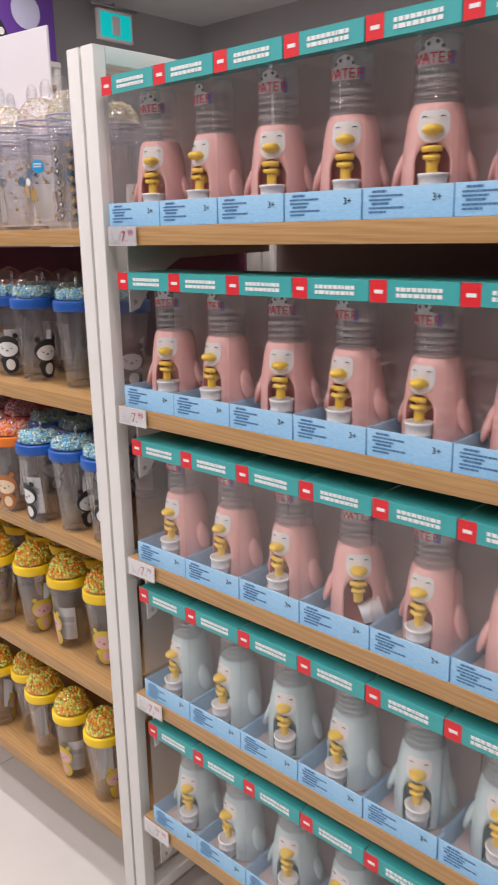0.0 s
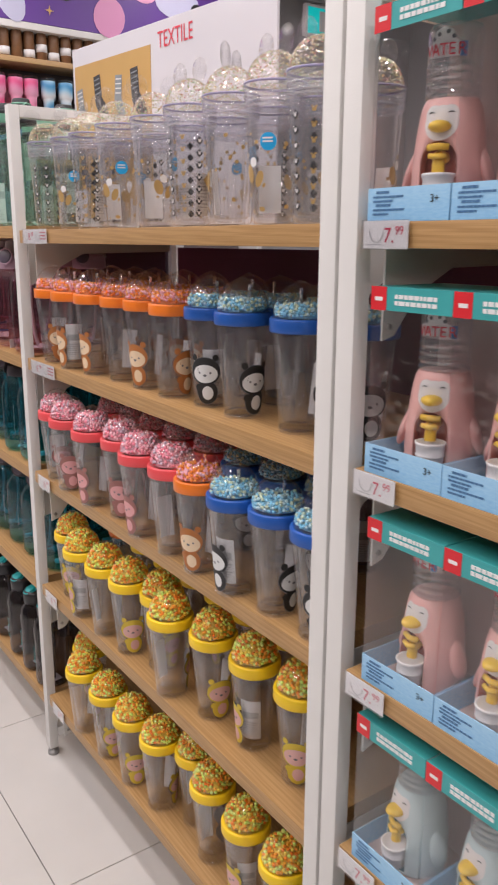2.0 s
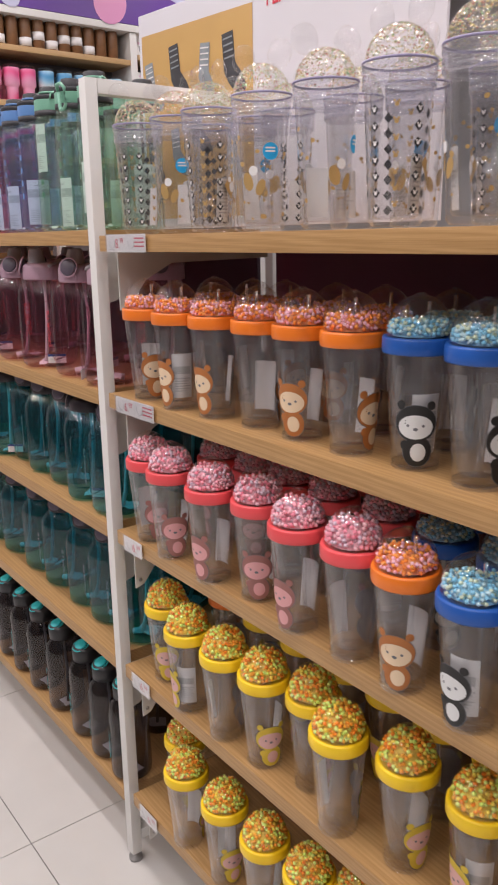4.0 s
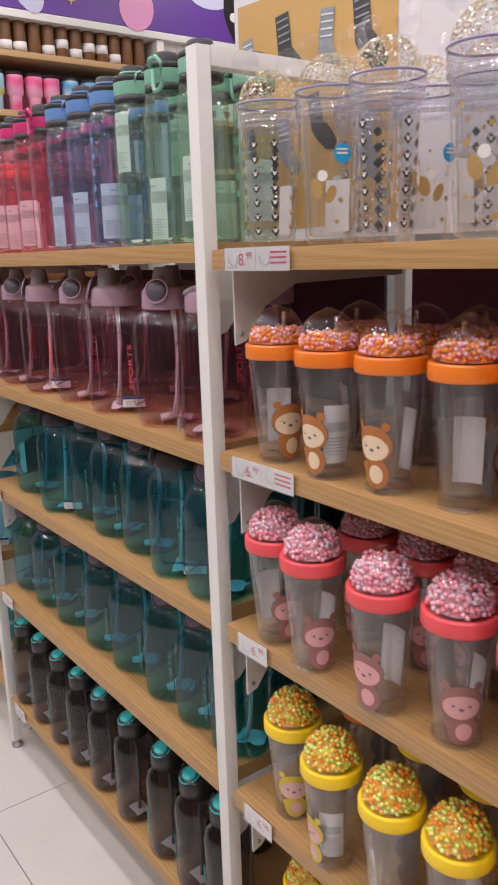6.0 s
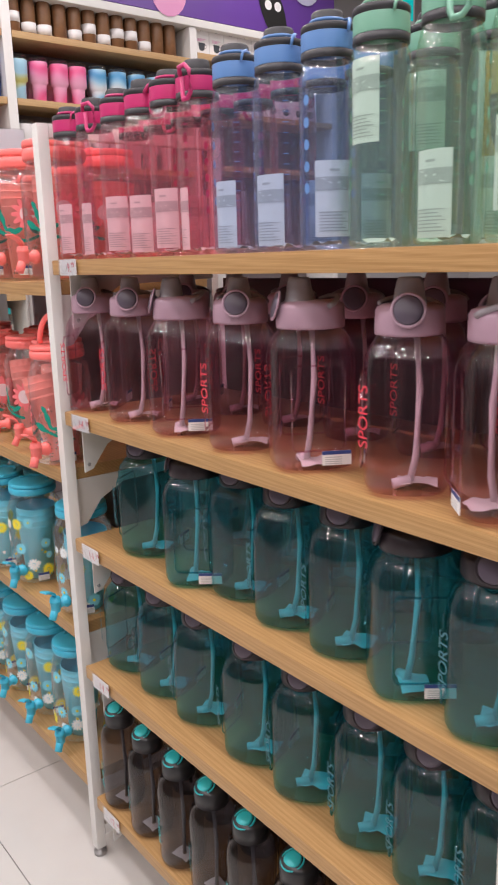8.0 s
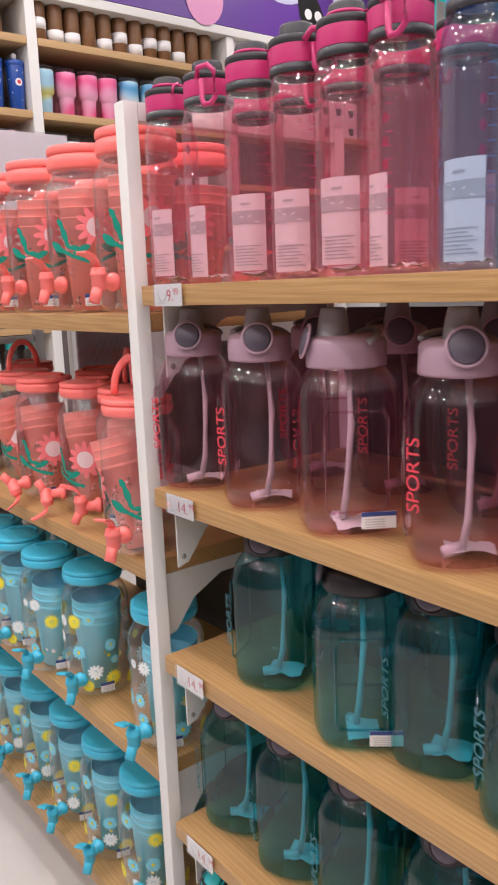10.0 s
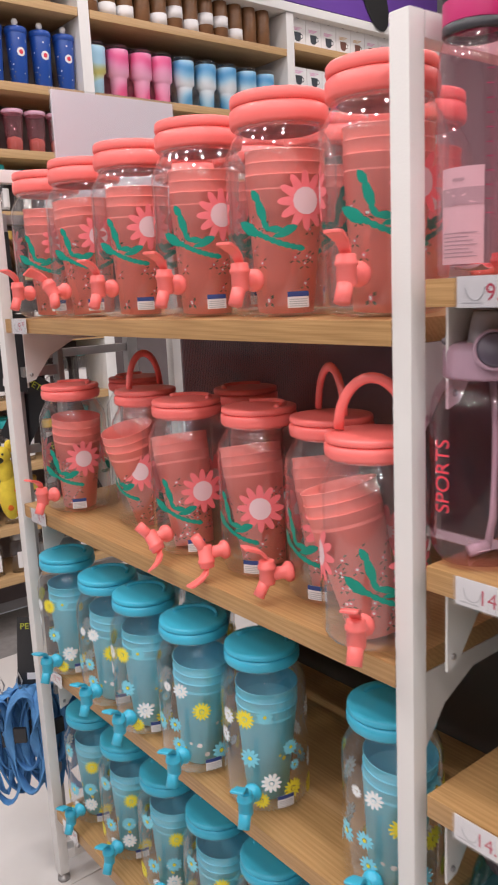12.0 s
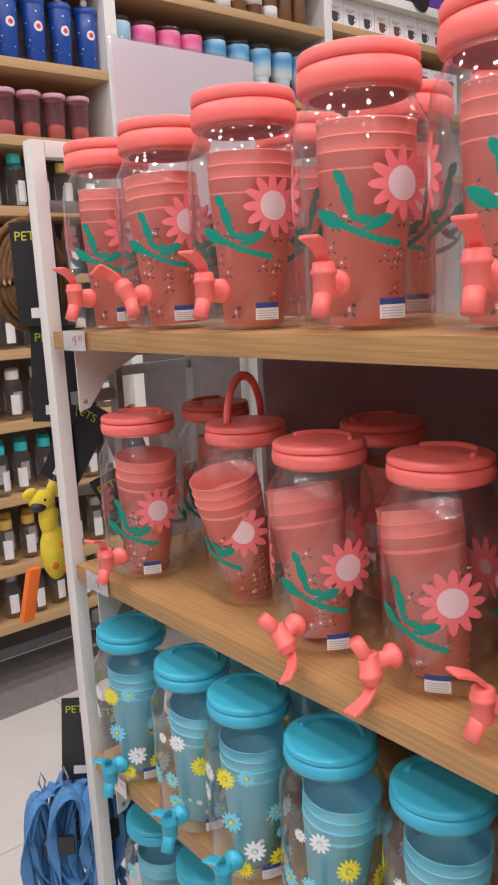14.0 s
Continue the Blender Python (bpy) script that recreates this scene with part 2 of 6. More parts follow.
def bracket(x, z, side, d):
    """A steel shelf bracket with a cut-away corner, its plate standing in the yz plane."""
    bm = bmesh.new()
    outline = [(0.032, 0), (d - 0.05, 0), (d - 0.05, -0.018), (0.14, -0.022), (0.085, -0.05), (0.05, -0.095), (0.032, -0.10)]
    a = [bm.verts.new((0, yy, zz)) for yy, zz in outline]
    b = [bm.verts.new((0.003 * side, yy, zz)) for yy, zz in outline]
    bm.faces.new(a if side < 0 else a[::-1])
    bm.faces.new(b[::-1] if side < 0 else b)
    for i in range(len(a)):
        j = (i + 1) % len(a)
        bm.faces.new((a[i], a[j], b[j], b[i]))
    bmesh.ops.recalc_face_normals(bm, faces=bm.faces)
    ob = part("shelf_bracket", bm, WHITE_STEEL, None, "", smooth=False)
    ob.location = (x, FRONT, z)
    tagged(ob, "white steel shelf bracket screwed under an oak shelf", "bracket", "shelf brackets")
    bolt = part("bolt", lathe([(0, 0), (0.004, 0), (0.003, 0.002), (0, 0.002)], 10), GREY_STEEL, ob)
    bolt.matrix_basis = pose(0.0032 * side, 0.042, -0.085, 0, 90 * side, 0)
    return ob


def price_digits(text, size, parent, x, z, y, material, name="price_print"):
    cu = bpy.data.curves.new(name, "FONT")
    cu.body, cu.size, cu.extrude, cu.align_x = text, size, 0.0001, "LEFT"
    tmp = bpy.data.objects.new(name, cu)
    scene.collection.objects.link(tmp)
    me = bpy.data.meshes.new_from_object(tmp.evaluated_get(bpy.context.evaluated_depsgraph_get()))
    bpy.data.objects.remove(tmp)
    me.materials.clear()
    me.materials.append(material)
    ob = new(name, me)
    ob.parent = parent
    ob.matrix_basis = pose(x, y, z, 90, 0, 0)
    return ob


HOLDER = clear("clear_tag_holder", (0.97, 0.97, 0.98), rough=0.08)


def price_tag(x, z, price, double=False, w=0.063, h=0.0275):
    """A paper price tag in a clear holder clipped on the shelf's front edge; z is its top."""
    label = "white paper price tag in clear holder on shelf edge"
    root = empty("price_tag", x, FRONT - 0.0035, z, 0, label, "price tag", "shelf price tags")
    part("card", boxed(0, w, -0.001, 0.0, -h, 0, 0), PAPER, root, smooth=False)
    major, minor = price.split(".")
    price_digits(major + ".", 0.021, root, w * (0.47 if len(major) < 2 else 0.40), -h * 0.78, -0.0013, PRICE_RED)
    price_digits(minor, 0.012, root, w * 0.47 + 0.0155 + 0.009 * (len(major) - 1), -h * 0.5, -0.0013, PRICE_RED)
    bm = bmesh.new()
    pts = [(w * 0.14 + w * 0.16 * (1 - math.cos(a)) / 1, -h * 0.35 - 0.012 * math.sin(a)) for a in [math.pi * k / 7 for k in range(8)]]
    tube([(px, -0.0012, pz) for px, pz in pts], 0.0006, 5, bm)
    box(bm, w * 0.08, w * 0.42, -0.0013, -0.0009, -h * 0.88, -h * 0.84)
    part("pictogram", bm, PALE_INK, root)
    if double:
        part("card", boxed(w + 0.001, 2 * w, -0.001, 0.0, -h, 0, 0), PAPER, root, smooth=False)
        bm = bmesh.new()
        for k in range(3):
            box(bm, w * 1.45, w * 1.93, -0.0013, -0.0009, -h * (0.27 + 0.22 * k), -h * (0.19 + 0.22 * k))
        part("offer_print", bm, PRICE_RED, root, smooth=False)
        bm = bmesh.new()
        tube([(w + px, -0.0012, pz) for px, pz in pts], 0.0006, 5, bm)
        part("pictogram", bm, PALE_INK, root)
    tot = 2 * w if double else w
    part("clear_holder", boxed(-0.002, tot + 0.002, -0.0025, -0.0018, -h - 0.001, 0.001), HOLDER, root, smooth=False)
    return root


PRICES = {"box": ["7.99"] * 5, "cup": ["8.99", "6.99", "6.99", "6.99", "6.99"], "bottle": ["9.99", "14.99", "14.99", "14.99", "12.99"],
          "jar": ["9.99", "9.99", "9.99", "9.99"]}
for kind, (bx0, bx1, tops) in BAYS.items():
    for i, z in enumerate(tops):
        board = part("shelf_board", boxed(bx0 + 0.001, bx1 - 0.001, FRONT, BACK - 0.002 - 0.031, z - THICK, z, 0.0015), OAK)
        tagged(board, "oak laminate shelf board on white steel brackets", "shelf", "oak shelf boards")
        bracket(bx0 + 0.0005, z - THICK - 0.0005, 1, BACK - FRONT)
        bracket(bx1 - 0.0005, z - THICK - 0.0005, -1, BACK - FRONT)
        price_tag(bx0 + {"box": 0.006, "cup": 0.036, "bottle": 0.04, "jar": 0.043}[kind], z + 0.001, PRICES[kind][i], double=(kind == "cup" and i < 2))


def back_panel(name, x0, x1, z0, z1, material, label):
    ob = part(name, boxed(x0, x1, BACK - 0.03, BACK - 0.022, z0, z1, 0.001), material, smooth=False)
    return tagged(ob, label, "back panel")


back_panel("back_panel", -0.94, 0.06, 0.1, 1.25, mat("taupe_back_panel", (0.30, 0.22, 0.21), 0.6, var=0.05), "taupe steel back panel of a shelf unit")
back_panel("back_panel", -1.985, -1.02, 0.1, 1.245, MAROON, "dark maroon steel back panel of a shelf unit")
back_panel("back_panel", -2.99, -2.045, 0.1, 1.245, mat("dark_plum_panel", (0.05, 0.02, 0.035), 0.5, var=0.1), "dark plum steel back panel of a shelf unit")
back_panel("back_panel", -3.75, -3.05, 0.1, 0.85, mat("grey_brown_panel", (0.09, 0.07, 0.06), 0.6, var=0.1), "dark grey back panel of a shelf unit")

for fx in (-4.026,):
    up = part("slotted_upright", boxed(-0.012, 0.012, 0.105, 0.117, 0.06, 1.21, 0.001), GREY_STEEL, None)
    up.location = (fx, FRONT, 0)
    tagged(up, "grey slotted steel upright inside the white end frame", "upright")
    for zz in (1.135, 0.77, 0.45):
        part("side_rail", boxed(-0.006, 0.006, 0.031, 0.104, zz, zz + 0.02, 0.001), GREY_STEEL, up)

# ---- product helpers ----


def rprofile(profile):
    """Radius as a function of height, from the outer (radius, height) pairs."""
    pts = sorted((z, r) for r, z in profile)

    def f(z):
        if z <= pts[0][0]:
            return pts[0][1]
        for (za, ra), (zb, rb) in zip(pts, pts[1:]):
            if z <= zb:
                return ra + (rb - ra) * (z - za) / max(1e-9, zb - za)
        return pts[-1][1]
    return f


def decal(bm, outline, rfun, angle=0.0, off=0.0006, idx=0):
    """A flat print of that outline (girth, height) laid on a turned wall; facing -y at angle 0."""
    cx = sum(p[0] for p in outline) / len(outline)
    cz = sum(p[1] for p in outline) / len(outline)

    def at(u, z):
        r = rfun(z) + off
        a = angle + u / max(r, 1e-4)
        return bm.verts.new((r * math.sin(a), -r * math.cos(a), z))
    c = at(cx, cz)
    mid_ring = [at(cx + (u - cx) * 0.5, cz + (z - cz) * 0.5) for u, z in outline]
    ring = [at(u, z) for u, z in outline]
    n = len(outline)
    for i in range(n):
        j = (i + 1) % n
        for vs in ((c, mid_ring[i], mid_ring[j]), (mid_ring[i], ring[i], ring[j], mid_ring[j])):
            f = bm.faces.new(vs)
            f.material_index = idx
    return bm


def rect(x0, x1, z0, z1, n=4):
    return [(x0 + (x1 - x0) * i / n, z0) for i in range(n + 1)] + [(x1 - (x1 - x0) * i / n, z1) for i in range(n + 1)]


def ico(subdiv=2):
    bm = bmesh.new()
    bmesh.ops.create_icosphere(bm, subdivisions=subdiv, radius=1)
    vs, fs = [tuple(v.co) for v in bm.verts], [[v.index for v in f.verts] for f in bm.faces]
    bm.free()
    return vs, fs


ICO2, ICO1 = ico(2), ico(1)


def beads(name, centres, radius, material, parent, template=ICO2):
    """Small loose balls joined in one mesh."""
    verts, faces = [], []
    tv, tf = template
    for c in centres:
        k = len(verts)
        verts += [(c[0] + radius * v[0], c[1] + radius * v[1], c[2] + radius * v[2]) for v in tv]
        faces += [[i + k for i in f] for f in tf]
    me = bpy.data.meshes.new(name)
    me.from_pydata(verts, [], faces)
    me.polygons.foreach_set("use_smooth", [True] * len(me.polygons))
    me.materials.append(material)
    ob = new(name, me)
    ob.parent = parent
    tagged(ob, "", "", "", "stuff")
    return ob


def island_mat(name, colors, rough=0.35):
    """Each loose ball takes one of several plastics' colours."""
    m = bpy.data.materials.new(name)
    m.use_nodes = True
    nt = m.node_tree
    b = nt.nodes["Principled BSDF"]
    b.inputs["Roughness"].default_value = rough
    g = nt.nodes.new("ShaderNodeNewGeometry")
    r = nt.nodes.new("ShaderNodeValToRGB")
    r.color_ramp.interpolation = "CONSTANT"
    r.color_ramp.elements[0].position = 0.0
    r.color_ramp.elements[0].color = (*colors[0], 1)
    r.color_ramp.elements[1].position = 1.0 / len(colors)
    r.color_ramp.elements[1].color = (*colors[1], 1)
    for i in range(2, len(colors)):
        e = r.color_ramp.elements.new(i / len(colors))
        e.color = (*colors[i], 1)
    nt.links.new(g.outputs["Random Per Island"], r.inputs["Fac"])
    nt.links.new(r.outputs["Color"], b.inputs["Base Color"])
    return m


CLEAR = clear("clear_plastic", (0.945, 0.945, 0.95), body=0.008, body_color=(0.85, 0.84, 0.86), edge=0.9, wobble=0.08, base=0.05, rough=0.05)
CLEAR_DOME = clear("clear_dome", (0.98, 0.98, 0.98), edge=0.55, base=0.06, rough=0.055, wobble=0.06)
CLEAR_JAR = clear("clear_jar", (0.985, 0.98, 0.98), body=0.015, body_color=(0.9, 0.85, 0.85), edge=0.7, wobble=0.07, wscale=25, base=0.085, rough=0.055)
FILM = clear("clear_box_film", (0.96, 0.96, 0.965), rough=0.09, edge=0.5, wobble=1.2, wscale=26, base=0.075)


def place(ob, x, y, z, rz=0):
    ob.matrix_basis = pose(x, y, z, 0, 0, rz)
    return ob


def stock(master, spots):
    """The first spot takes the thing itself, the others take copies. Spots: x, y, z, turn."""
    place(master, *spots[0])
    for s in spots[1:]:
        copy_thing(master, pose(s[0], s[1], s[2], 0, 0, s[3]))


# ---- bead-dome tumblers ----
RING = {"orange": mat("orange_ring", (0.85, 0.20, 0.015), 0.35, coat=0.2, var=0.04), "blue": mat("blue_ring", (0.015, 0.10, 0.42), 0.35, var=0.04),
        "pink": mat("coral_ring", (0.82, 0.09, 0.10), 0.35, var=0.04), "yellow": mat("yellow_ring", (0.95, 0.64, 0.015), 0.35, var=0.04)}
BEAD = {"orange": island_mat("orange_pink_beads", [(1.0, 0.30, 0.04), (0.98, 0.50, 0.60), (1.0, 0.40, 0.08), (1.0, 0.62, 0.72)]),
        "blue": island_mat("blue_beads", [(0.25, 0.62, 0.85), (0.7, 0.8, 0.6), (0.3, 0.66, 0.88), (0.6, 0.82, 0.88)]),
        "pink": island_mat("pink_beads", [(0.98, 0.42, 0.50), (0.98, 0.60, 0.66), (0.78, 0.60, 0.70), (0.98, 0.34, 0.44)]),
        "yellow": island_mat("yellow_green_beads", [(1.0, 0.30, 0.02), (0.78, 1.0, 0.22), (1.0, 0.42, 0.04), (1.0, 0.80, 0.12), (0.85, 1.0, 0.30), (1.0, 0.50, 0.05)])}
MOUND = {"orange": mat("orange_mound", (0.95, 0.38, 0.16), 0.5, var=0.2, vscale=200), "blue": mat("blue_mound", (0.36, 0.68, 0.86), 0.5, var=0.2, vscale=200),
         "pink": mat("pink_mound", (0.98, 0.55, 0.62), 0.5, var=0.2, vscale=200), "yellow": mat("yellow_mound", (0.98, 0.68, 0.12), 0.5, var=0.2, vscale=200)}
FIG = {"orange": (mat("tan_figure", (0.45, 0.16, 0.04), 0.5), mat("cream_figure", (0.8, 0.62, 0.42), 0.5)),
       "blue": (mat("black_figure", (0.02, 0.02, 0.02), 0.5), mat("white_figure", (0.75, 0.76, 0.75), 0.5)),
       "pink": (mat("brown_figure", (0.35, 0.15, 0.13), 0.5), mat("pink_figure", (0.75, 0.38, 0.38), 0.5)),
       "yellow": (mat("yellow_figure", (0.68, 0.5, 0.05), 0.5), mat("rose_figure", (0.75, 0.45, 0.42), 0.5))}
CUP_WALL = [(0.0, 0.002), (0.024, 0.002), (0.0275, 0.006), (0.028, 0.01), (0.0335, 0.08), (0.0385, 0.136), (0.0392, 0.146)]


def fig_disc(x, z, r, n, sx=1.0, sz=1.0, rot=0.0):
    return disc_shape(1.16 * x, 1.16 * z - 0.003, 1.16 * r, n, sx, sz, rot)


def bead_tumbler(color, seed, print_angle, card_angle, kx=1.0):
    rng = random.Random(seed)
    root = empty("bead_tumbler", 0, 0, 0, 0, "clear plastic tumbler with %s lid ring and bead-filled dome" % ("coral" if color == "pink" else color), "tumbler", "bead-dome tumblers")
    c = part("cup", lathe([(r * kx, z) for r, z in CUP_WALL], 32), CLEAR, root)
    part("liner", lathe([(0.0, 0.013), (0.019 * kx, 0.013), (0.0225 * kx, 0.016), (0.0345 * kx, 0.138)], 28), CLEAR, c)
    part("foot_ring", lathe([(0.0275 * kx, 0.0), (0.0282 * kx, 0.003), (0.0275 * kx, 0.0062), (0.0245 * kx, 0.0025), (0.0275 * kx, 0.0)], 28), CLEAR, c)
    part("lid_ring", lathe([(0.036 * kx, 0.134), (0.0408 * kx, 0.134), (0.0416 * kx, 0.136), (0.0416 * kx, 0.150), (0.0405 * kx, 0.1525), (0.036 * kx, 0.1525), (0.034 * kx, 0.150), (0, 0.150)], 36), RING[color], root)
    dome = [(0.0375 * kx, 0.1525)] + [(0.0375 * kx * math.cos(a), 0.156 + 0.042 * math.sin(a)) for a in [math.pi / 2 * k / 9 for k in range(10)]]
    dome[-1] = (0.0, 0.198)
    d = part("dome", lathe(dome, 32), CLEAR_DOME, root)
    part("dome_nub", lathe([(0.006, 0.1972), (0.0062, 0.1995), (0.0035, 0.2), (0.003, 0.198)], 14), CLEAR_DOME, d)
    fill = {"yellow": 0.86, "pink": 0.72, "orange": 0.40, "blue": 0.38}[color]
    pts, br = [], 0.0032 if color in ("yellow", "pink") else 0.0027
    count = {"yellow": 230, "pink": 230, "orange": 200, "blue": 200}[color]
    tries = 0
    while len(pts) < count and tries < 9000:
        tries += 1
        a, h = rng.uniform(0, 2 * math.pi), rng.random() ** 1.2 * fill
        rr = 0.0345 * kx * math.sqrt(max(0, 1 - h * h)) * (1 - 0.22 * rng.random() ** 2 if h < fill * 0.75 else rng.random() ** 0.5)
        p = (rr * math.cos(a), rr * math.sin(a), 0.156 + 0.0385 * h)
        if all((p[0] - q[0]) ** 2 + (p[1] - q[1]) ** 2 + (p[2] - q[2]) ** 2 > (1.5 * br) ** 2 for q in pts):
            pts.append(p)
    beads("beads", pts, br, BEAD[color], root, ICO1)
    core = [(0.030 * kx * math.cos(a), 0.153 + 0.034 * fill * math.sin(a)) for a in [math.pi / 2 * k / 6 for k in range(7)]]
    core[-1] = (0, core[-1][1])
    part("bead_mound", lathe(core, 20), MOUND[color], root)
    part("straw", tube([(0.004, 0.010, 0.016), (0.006, 0.006, 0.08), (0.010, 0.002, 0.150), (0.010, 0.002, 0.190)], 0.0034, 10), CLEAR, root)
    rf = rprofile([(r * kx, z) for r, z in CUP_WALL if r > 0.02])
    a0 = radians(print_angle)
    bm = bmesh.new()
    decal(bm, fig_disc(0, 0.052, 0.0215, 22, 1.0, 0.88), rf, a0, 0.0004, 2)
    decal(bm, fig_disc(0.002, 0.024, 0.0165, 18, 0.9, 1.0), rf, a0, 0.0004, 2)
    decal(bm, fig_disc(0, 0.052, 0.0207, 22, 1.0, 0.88), rf, a0, 0.0007, 0)
    decal(bm, fig_disc(0.002, 0.024, 0.0157, 18, 0.9, 1.0), rf, a0, 0.0007, 0)
    for sx in (-1, 1):
        decal(bm, fig_disc(0.015 * sx, 0.070, 0.0045, 10), rf, a0, 0.0006, 0)
    decal(bm, fig_disc(0, 0.0485, 0.0165, 20, 1.05, 0.74), rf, a0, 0.001, 1)
    decal(bm, fig_disc(0.003, 0.023, 0.0085, 14, 0.9, 1.1), rf, a0, 0.001, 1)
    decal(bm, fig_disc(0, 0.0465, 0.0022, 8, 1.2, 0.8), rf, a0, 0.0013, 2)
    decal(bm, fig_disc(-0.010, 0.030, 0.005, 10), rf, a0, 0.0012, 0)
    for sx in (-1, 1):
        decal(bm, fig_disc(0.0075 * sx, 0.050, 0.0015, 8), rf, a0, 0.0013, 2)
    part("figure_print", bm, [*FIG[color], INK], c)
    bm = bmesh.new()
    decal(bm, rect(-0.017, 0.017, 0.02, 0.09, 6), lambda z: rf(z) - 0.006, radians(card_angle), 0, 0)
    card = part("care_card", bm, PAPER, root)
    bm = bmesh.new()
    for k in range(6):
        decal(bm, rect(-0.013, 0.013 - 0.003 * (k % 3), 0.05 - 0.004 * k, 0.0516 - 0.004 * k, 4), lambda z: rf(z) - 0.0055, radians(card_angle), 0, 0)
    decal(bm, rect(-0.013, 0.013, 0.058, 0.07, 4), lambda z: rf(z) - 0.0055, radians(card_angle), 0, 0)
    part("card_print", bm, PALE_INK, card)
    root.scale = (1.03, 1.03, 1.06) if color in ("orange", "blue") else (1, 1, 1)
    return root


def masters(make, *variants):
    return [make(*v) for v in variants]


def fill_row(pool, spots):
    """Deals the spots to the pool in turn."""
    groups = [spots[i::len(pool)] for i in range(len(pool))]
    for m, g in zip(pool, groups):
        if g:
            stock(m, g)
        else:
            for o in (*m.children_recursive, m):
                bpy.data.objects.remove(o)


rnd = random.Random(5)
S = BAYS["cup"][2]
orange, blue, pink, yellow = [], [], [], []
for i, (x, y) in enumerate([(-1.90, 0.789), (-1.80, 0.785), (-1.71, 0.794), (-1.616, 0.804), (-1.527, 0.806), (-1.43, 0.803)]):
    orange.append((x, y, S[1], (70, 10, -5, 150, 10, 110)[i]))
blue += [(-1.338, 0.816, S[1], 40), (-1.245, 0.811, S[1], 60), (-1.124, 0.82, S[1], 130), (-1.03, 0.85, S[1], 30)]
pink += [(-1.908, 0.785, S[2], 80), (-1.822, 0.775, S[2], 50), (-1.70, 0.772, S[2], 5), (-1.605, 0.79, S[2], 30), (-1.496, 0.772, S[2], 0), (-1.397, 0.777, S[2], 160)]
orange += [(-1.308, 0.774, S[2], 15)]
blue += [(-1.212, 0.774, S[2], -5), (-1.125, 0.787, S[2], 70), (-1.035, 0.79, S[2], 50)]
yellow += [(-1.90, 0.802, S[3], 40), (-1.793, 0.778, S[3], 5), (-1.69, 0.782, S[3], 170), (-1.597, 0.79, S[3], 60), (-1.508, 0.812, S[3], 120), (-1.421, 0.78, S[3], 150),
           (-1.321, 0.806, S[3], 70), (-1.215, 0.815, S[3], 0), (-1.107, 0.822, S[3], 40)]
yellow += [(-1.90, 0.83, S[4], 60), (-1.815, 0.777, S[4], 160), (-1.701, 0.782, S[4], 80), (-1.593, 0.785, S[4], 60), (-1.496, 0.795, S[4], 150), (-1.42, 0.83, S[4], 100),
           (-1.325, 0.805, S[4], 180), (-1.215, 0.80, S[4], 20), (-1.11, 0.80, S[4], 90)]
for k in range(8):
    bx = -1.87 + 0.1 * k
    (orange if k < 5 else blue).append((bx + rnd.uniform(-0.01, 0.01), 0.905, S[1], rnd.uniform(0, 360)))
    (pink if k < 5 else blue).append((bx + 0.03 + rnd.uniform(-0.01, 0.01), 0.885, S[2], rnd.uniform(0, 360)))
    (pink if k < 5 else blue).append((bx + rnd.uniform(-0.01, 0.01), 0.985, S[2], rnd.uniform(0, 360)))
    (orange if k < 1 else yellow).append((bx + 0.02 + rnd.uniform(-0.01, 0.01), 0.915, S[3], rnd.uniform(0, 360)))
fill_row(masters(bead_tumbler, ("orange", 1, 8, 160, 0.98), ("orange", 2, -10, 60, 0.98)), orange)
fill_row(masters(bead_tumbler, ("blue", 3, 0, 25), ("blue", 4, 30, 100)), blue)
fill_row(masters(bead_tumbler, ("pink", 5, 0, 180), ("pink", 6, 15, 120)), pink)
fill_row(masters(bead_tumbler, ("yellow", 7, 10, 100), ("yellow", 8, -20, 40), ("yellow", 9, 0, 150)), yellow)

# ---- glitter tumblers on the top shelf ----
COLLAR = clear("lilac_collar", (0.84, 0.84, 0.90), 0.16, (0.78, 0.77, 0.86), edge=0.8, base=0.14)
GLITTER = island_mat("glitter_flakes", [(0.95, 0.8, 0.4), (0.95, 0.92, 0.82), (0.95, 0.88, 0.62), (0.9, 0.4, 0.4), (0.95, 0.85, 0.5), (0.55, 0.85, 0.5)], 0.12)
GLITTER.node_tree.nodes["Principled BSDF"].inputs["Metallic"].default_value = 0.45
GOLD = mat("gold_print", (0.55, 0.36, 0.14), 0.35, metal=0.3)
LILAC_EDGE = mat("lilac_seal", (0.28, 0.26, 0.42), 0.35)
STICKER = mat("blue_sticker", (0.02, 0.38, 0.75), 0.4)
TALL_WALL = [(0.0, 0.002), (0.025, 0.002), (0.029, 0.006), (0.0295, 0.012), (0.0345, 0.10), (0.0368, 0.146)]


